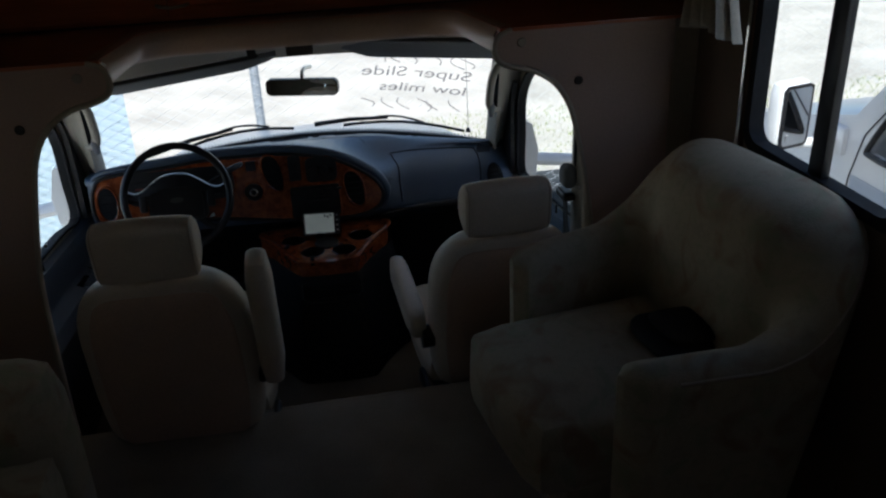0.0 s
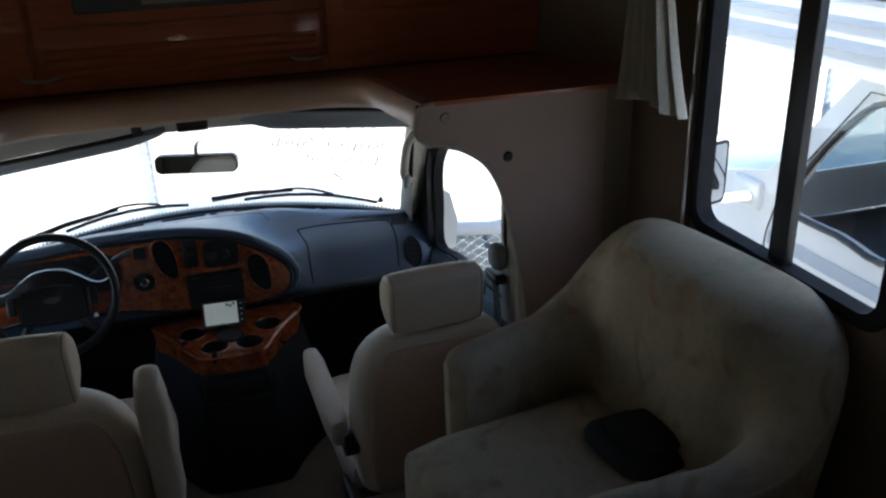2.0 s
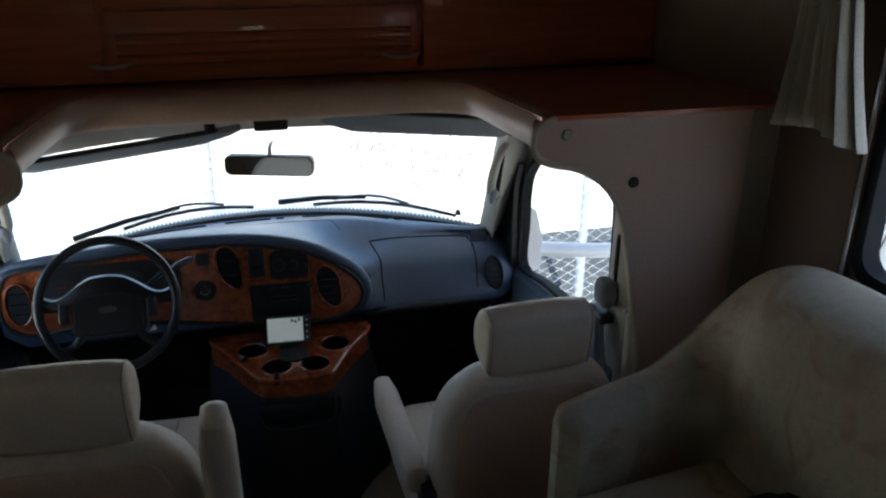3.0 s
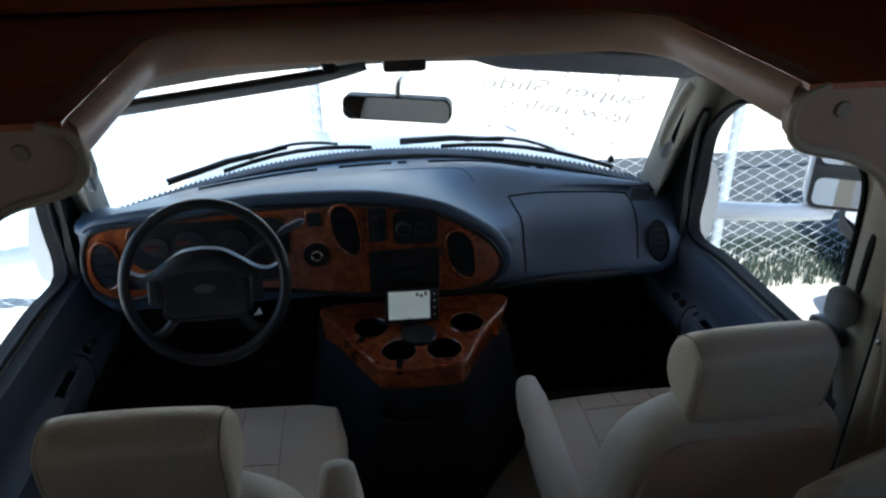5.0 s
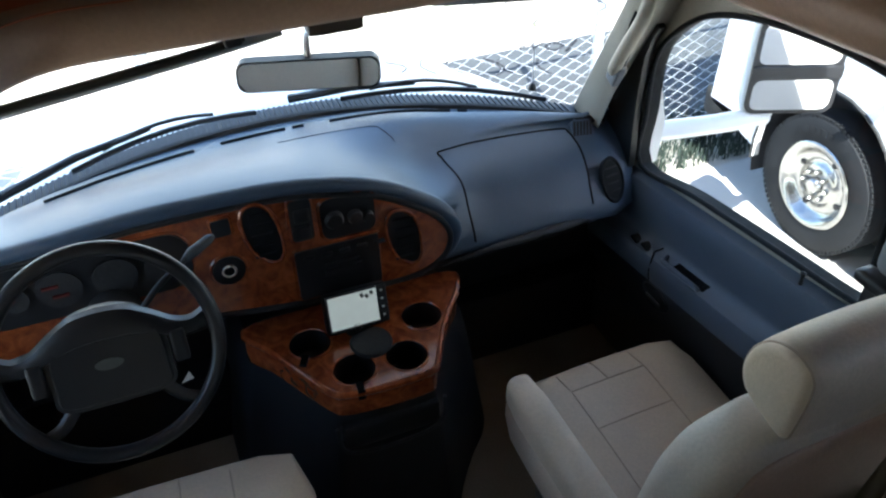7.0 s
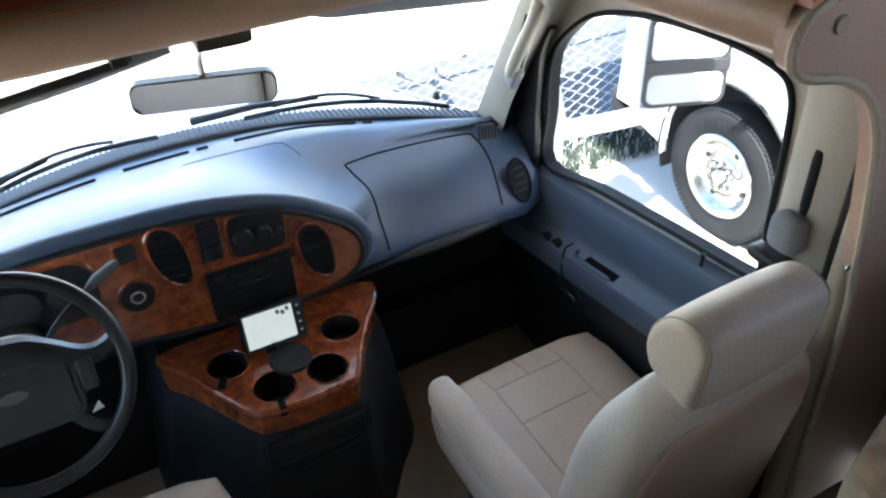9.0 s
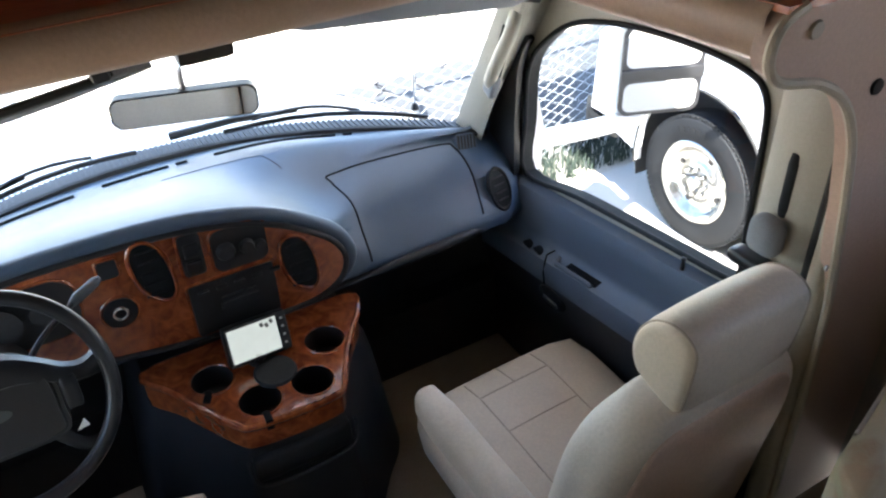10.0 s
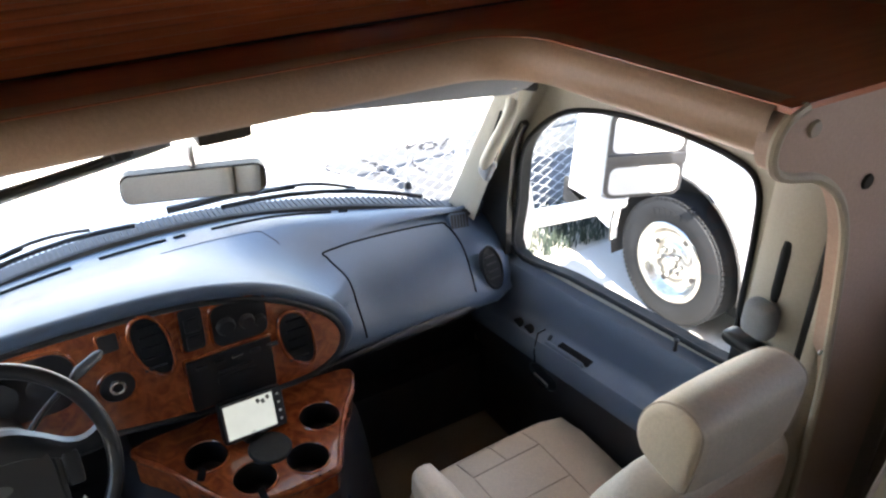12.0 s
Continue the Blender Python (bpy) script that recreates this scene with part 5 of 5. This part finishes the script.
def tufts(name, label, x0, x1, y0, y1, n, h, material):
    bm = bmesh.new()
    for _ in range(n):
        x, y, a = rng.uniform(x0, x1), rng.uniform(y0, y1), rng.uniform(0, 6.28)
        hh, w = h * rng.uniform(0.4, 1.2), rng.uniform(0.002, 0.007)
        dx, dy, lean = math.cos(a) * w, math.sin(a) * w, rng.uniform(-0.4, 0.4) * hh
        vs = [bm.verts.new(p) for p in ((x - dx, y - dy, GZ), (x + dx, y + dy, GZ), (x + dx * 0.7 + lean * 0.4, y + dy * 0.7, GZ + hh * 0.6), (x + lean, y + lean * 0.5, GZ + hh), (x - dx * 0.7 + lean * 0.4, y - dy * 0.7, GZ + hh * 0.6))]
        bm.faces.new(vs)
    return solid(name, bm, material, label, "grass", "stuff")


tufts("weeds", "straggling grey-green weeds along the foot of the fence", 1.6, 4.2, 2.85, 3.40, 5000, 0.11, M_WEED)
tufts("grass", "green grass strip beyond the fence", 1.2, 7.5, 4.9, 6.9, 4000, 0.05, M_GRASS)
solid("road", box(1.6, 9.0, 3.32, 4.85, GZ - 0.05, GZ + 0.010, 0.006), M_ASPHALT, "dark asphalt strip beyond the fence", "road", "structure")
sh1 = thing("fence_sheet", "pale blue sheet tied behind the chain-link fence", "sheet", m=pose(-1.95, 3.15, 0.0))
part("cloth", loft([[(lerp(-0.85, 0.80, k / 40), 0.012 * math.sin(k * 0.55) + 0.006 * math.sin(k * 1.3 + z), z) for k in range(41)] + [(lerp(-0.85, 0.80, k / 40), 0.012 * math.sin(k * 0.55) + 0.006 * math.sin(k * 1.3 + z) + 0.004, z) for k in range(40, -1, -1)] for z in (-0.62, -0.2, 0.2, 0.6, 0.98)]), M_TARP, sh1)
part("hem", tube([(-0.85, 0.0, 0.98), (0.80, 0.0, 0.98)], 0.010, 6), M_TARP, sh1)
for x in (-0.80, -0.40, 0.0, 0.40, 0.77):
    part("tie", moved(torus(0.018, 0.003, 14, 5), pose(x, -0.01, 0.99, 90)), M_BLACK, sh1, "black cable tie")


def road_wheel(parent, m):
    ty = part("tyre", moved(lathe([(0.235, -0.10), (0.30, -0.115), (0.352, -0.10), (0.372, -0.07), (0.374, 0.0), (0.372, 0.07), (0.352, 0.10), (0.30, 0.115), (0.235, 0.10)], 56, "X", cap=False), m), M_TYRE, parent, "black tyre")
    for k in range(80):
        a = 2 * math.pi * k / 80
        part("tread_block", moved(box(-0.096, -0.060, -0.011, 0.011, 0.350, 0.3735), m @ Matrix.Rotation(a, 4, "X")), M_TYRE, ty)
    rim = part("rim", moved(lathe([(0.0, -0.078), (0.095, -0.080), (0.108, -0.070), (0.122, -0.058), (0.150, -0.054), (0.172, -0.062), (0.186, -0.084), (0.198, -0.098), (0.212, -0.110), (0.228, -0.112), (0.236, -0.106), (0.235, -0.09), (0.215, -0.06), (0.19, 0.0), (0.0, 0.0)], 48, "X"), m), M_ALLOY, parent, "polished dished wheel rim")
    for k in range(8):
        a = 2 * math.pi * k / 8
        part("wheel_nut", moved(lathe([(0.0, -0.112), (0.008, -0.112), (0.013, -0.104), (0.015, -0.070), (0.0, -0.070)], 8, "X"), m @ Matrix.Rotation(a, 4, "X") @ pose(0, 0, 0.076)), M_ALLOY, rim)
        if k % 2 == 0:
            part("hand_hole", moved(plate(ring2d(0, 0, 0.015, 0.017, 14), (), 0.004), m @ Matrix.Rotation(a + 0.4, 4, "X") @ pose(-0.060, 0, 0.150, 0, -90, 0)), M_BLACK, rim, "dark hand hole")
    part("hub_cap", moved(lathe([(0.0, -0.118), (0.030, -0.116), (0.040, -0.106), (0.048, -0.074), (0.0, -0.074)], 20, "X"), m), M_ALLOY, rim)
    for k in range(6):
        part("sidewall_mark", moved(box(-0.1175, -0.113, -0.014, 0.014, 0.285, 0.318), m @ Matrix.Rotation(-0.55 + 0.13 * k, 4, "X")), M_TYRE, ty, "worn raised sidewall mark")


nb = thing("motorhome", "white motorhome with blue stripes parked alongside", "motorhome", m=pose(0, 0, 0))
NX = 2.70   # its near side
arch = [(1.99 + 0.48 * math.cos(radians(a)), -0.376 + 0.52 * math.sin(radians(a))) for a in range(-10, 191, 12)]
cab_side = [(0.15, -0.45), (0.15, 1.40), (0.78, 1.38), (1.30, 0.78), (1.58, 0.70), (2.25, 0.53), (2.60, 0.40), (2.85, 0.20), (2.88, -0.30), (2.48, -0.40)] + arch + [(1.50, -0.45)]
door_win = spline2d([(0.46, 0.62), (0.45, 1.14), (0.49, 1.25), (0.70, 1.24), (0.95, 0.99), (1.16, 0.66), (1.13, 0.61), (0.8, 0.61)], 4)
part("cab_side", sideways(plate(cab_side, [door_win], 0.05), NX + 0.10), M_WHITE, nb, "white cab side")
# solid dark block: the shade inside the cab is put into its colour
part("cab_shade_block", box(NX + 0.11, NX + 1.95, 0.20, 1.25, -0.4, 0.50), M_DASHLOW, nb, "dark block standing in for the shaded cab interior")
part("bonnet", loft([[(NX + 0.05, y, z - 0.25), (NX + 0.09, y, z - 0.06), (NX + 0.3, y, z), (NX + 1.75, y, z), (NX + 1.95, y, z - 0.06), (NX + 2.0, y, z - 0.25)] for y, z in ((1.28, 0.745), (1.62, 0.70), (2.25, 0.55), (2.60, 0.42), (2.85, 0.22))]), M_WHITE, nb)
part("windscreen", loft([[(NX + 0.12, 1.28, 0.75), (NX + 1.9, 1.28, 0.75), (NX + 1.9, 1.29, 0.76), (NX + 0.12, 1.29, 0.76)], [(NX + 0.15, 0.77, 1.33), (NX + 1.85, 0.77, 1.33), (NX + 1.85, 0.78, 1.34), (NX + 0.15, 0.78, 1.34)]]), M_TINT, nb, "tinted windscreen")
part("wheel_well", sideways(plate([(1.99 + 0.50 * math.cos(radians(a)), -0.376 + 0.56 * math.sin(radians(a))) for a in range(0, 360, 15)], (), 0.02), NX + 0.42), M_RUBBER, nb, "black wheel well")
part("well_liner", loft([[(x, 1.99 + 0.49 * math.cos(radians(a)), -0.376 + 0.53 * math.sin(radians(a))) for a in range(-20, 201, 10)] for x in (NX + 0.06, NX + 0.25, NX + 0.42)], False, False), M_RUBBER, nb, "black wheel arch liner")
part("arch_lip", tube([(NX + 0.045, y, z) for y, z in arch], 0.008, 8), M_RUBBER, nb, "black wheel arch lip")
road_wheel(nb, pose(NX + 0.14, 1.99, -0.376))
road_wheel(nb, pose(NX + 0.14, -2.6, -0.376))
part("bumper", cushion(NX + 0.05, NX + 2.0, 2.62, 2.95, -0.42, -0.22, 0.04), M_BLACK, nb, "black front bumper")
part("door_seam", tube([(NX + 0.047, y, z) for y, z in ((0.36, -0.40), (0.36, 1.30), (0.74, 1.29), (1.21, 0.70), (1.28, 0.45), (1.32, -0.40))], 0.004, 5), M_BLACK, nb)
part("window_seal", tube([(NX + 0.048, y, z) for y, z in door_win + door_win[:1]], 0.016, 6), M_BLACK, nb, "black window seal")
for x in (NX + 0.22, NX + 1.20):
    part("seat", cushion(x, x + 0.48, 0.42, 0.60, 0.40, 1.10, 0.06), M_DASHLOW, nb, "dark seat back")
# dark wall added to stop daylight showing through, so the cab looks shaded
part("far_side", box(NX + 1.93, NX + 1.97, 0.20, 0.95, 0.50, 1.37), M_DASHLOW, nb, "dark far wall added to shade the cab inside")
part("coach_body", cushion(NX - 0.10, NX + 2.15, -5.2, 0.28, -0.35, 2.35, 0.05), M_WHITE, nb)
part("coach_overhang", loft([[(x, y, z) for y, z in ((0.20, 1.36), (1.75, 1.42), (2.02, 1.62), (1.98, 2.0), (1.55, 2.34), (0.20, 2.35))] for x in (NX - 0.10, NX + 2.15)]), M_WHITE, nb)
for z0, z1, y0, y1 in ((1.47, 1.52, 0.32, 1.90), (1.58, 1.61, 0.32, 1.98), (1.70, 1.88, 0.32, 1.99), (0.55, 0.60, -5.0, 0.26), (0.30, 0.46, -5.0, 0.26)):
    part("stripe", box(NX - 0.106, NX - 0.101, y0, y1 - 0.05, z0, z1), M_BLUESTRIPE, nb, "faded blue stripe")
for z0, z1 in ((0.40, 0.47), (0.10, 0.24)):
    part("stripe", box(NX + 0.044, NX + 0.049, 0.38, 1.26, z0, z1), M_BLUESTRIPE, nb, "faded blue stripe")
part("mirror_arm", tube(smooth_path([(NX + 0.06, 1.42, 0.60), (NX - 0.04, 1.40, 0.615), (NX - 0.16, 1.385, 0.625), (NX - 0.28, 1.375, 0.64)], 3), 0.028, 10), M_WHITE, nb)
part("mirror_foot", cushion(NX + 0.02, NX + 0.07, 1.34, 1.56, 0.54, 0.70, 0.02), M_WHITE, nb)
MH = pose(NX - 0.30, 1.36, 0.80, 0, 0, 15)
nm_ = part("mirror_head", moved(cushion(-0.105, 0.105, -0.055, 0.055, -0.175, 0.175, 0.042), MH), M_WHITE, nb)
part("mirror_rim", moved(upright(plate(round_rect(-0.096, 0.096, -0.163, 0.163, 0.03), [round_rect(-0.080, 0.080, -0.146, 0.146, 0.022)], 0.010), -0.057), MH), M_BLACK, nm_, "black rim round the glass")
part("mirror_glass", moved(upright(plate(round_rect(-0.081, 0.081, -0.147, 0.147, 0.022), (), 0.004), -0.058), MH), M_MIRROR, nm_)
part("spot_mirror", moved(upright(plate(ring2d(-0.035, -0.110, 0.026, 0.026, 20), (), 0.006), -0.061), MH), M_MIRROR, nm_, "small round spot mirror")
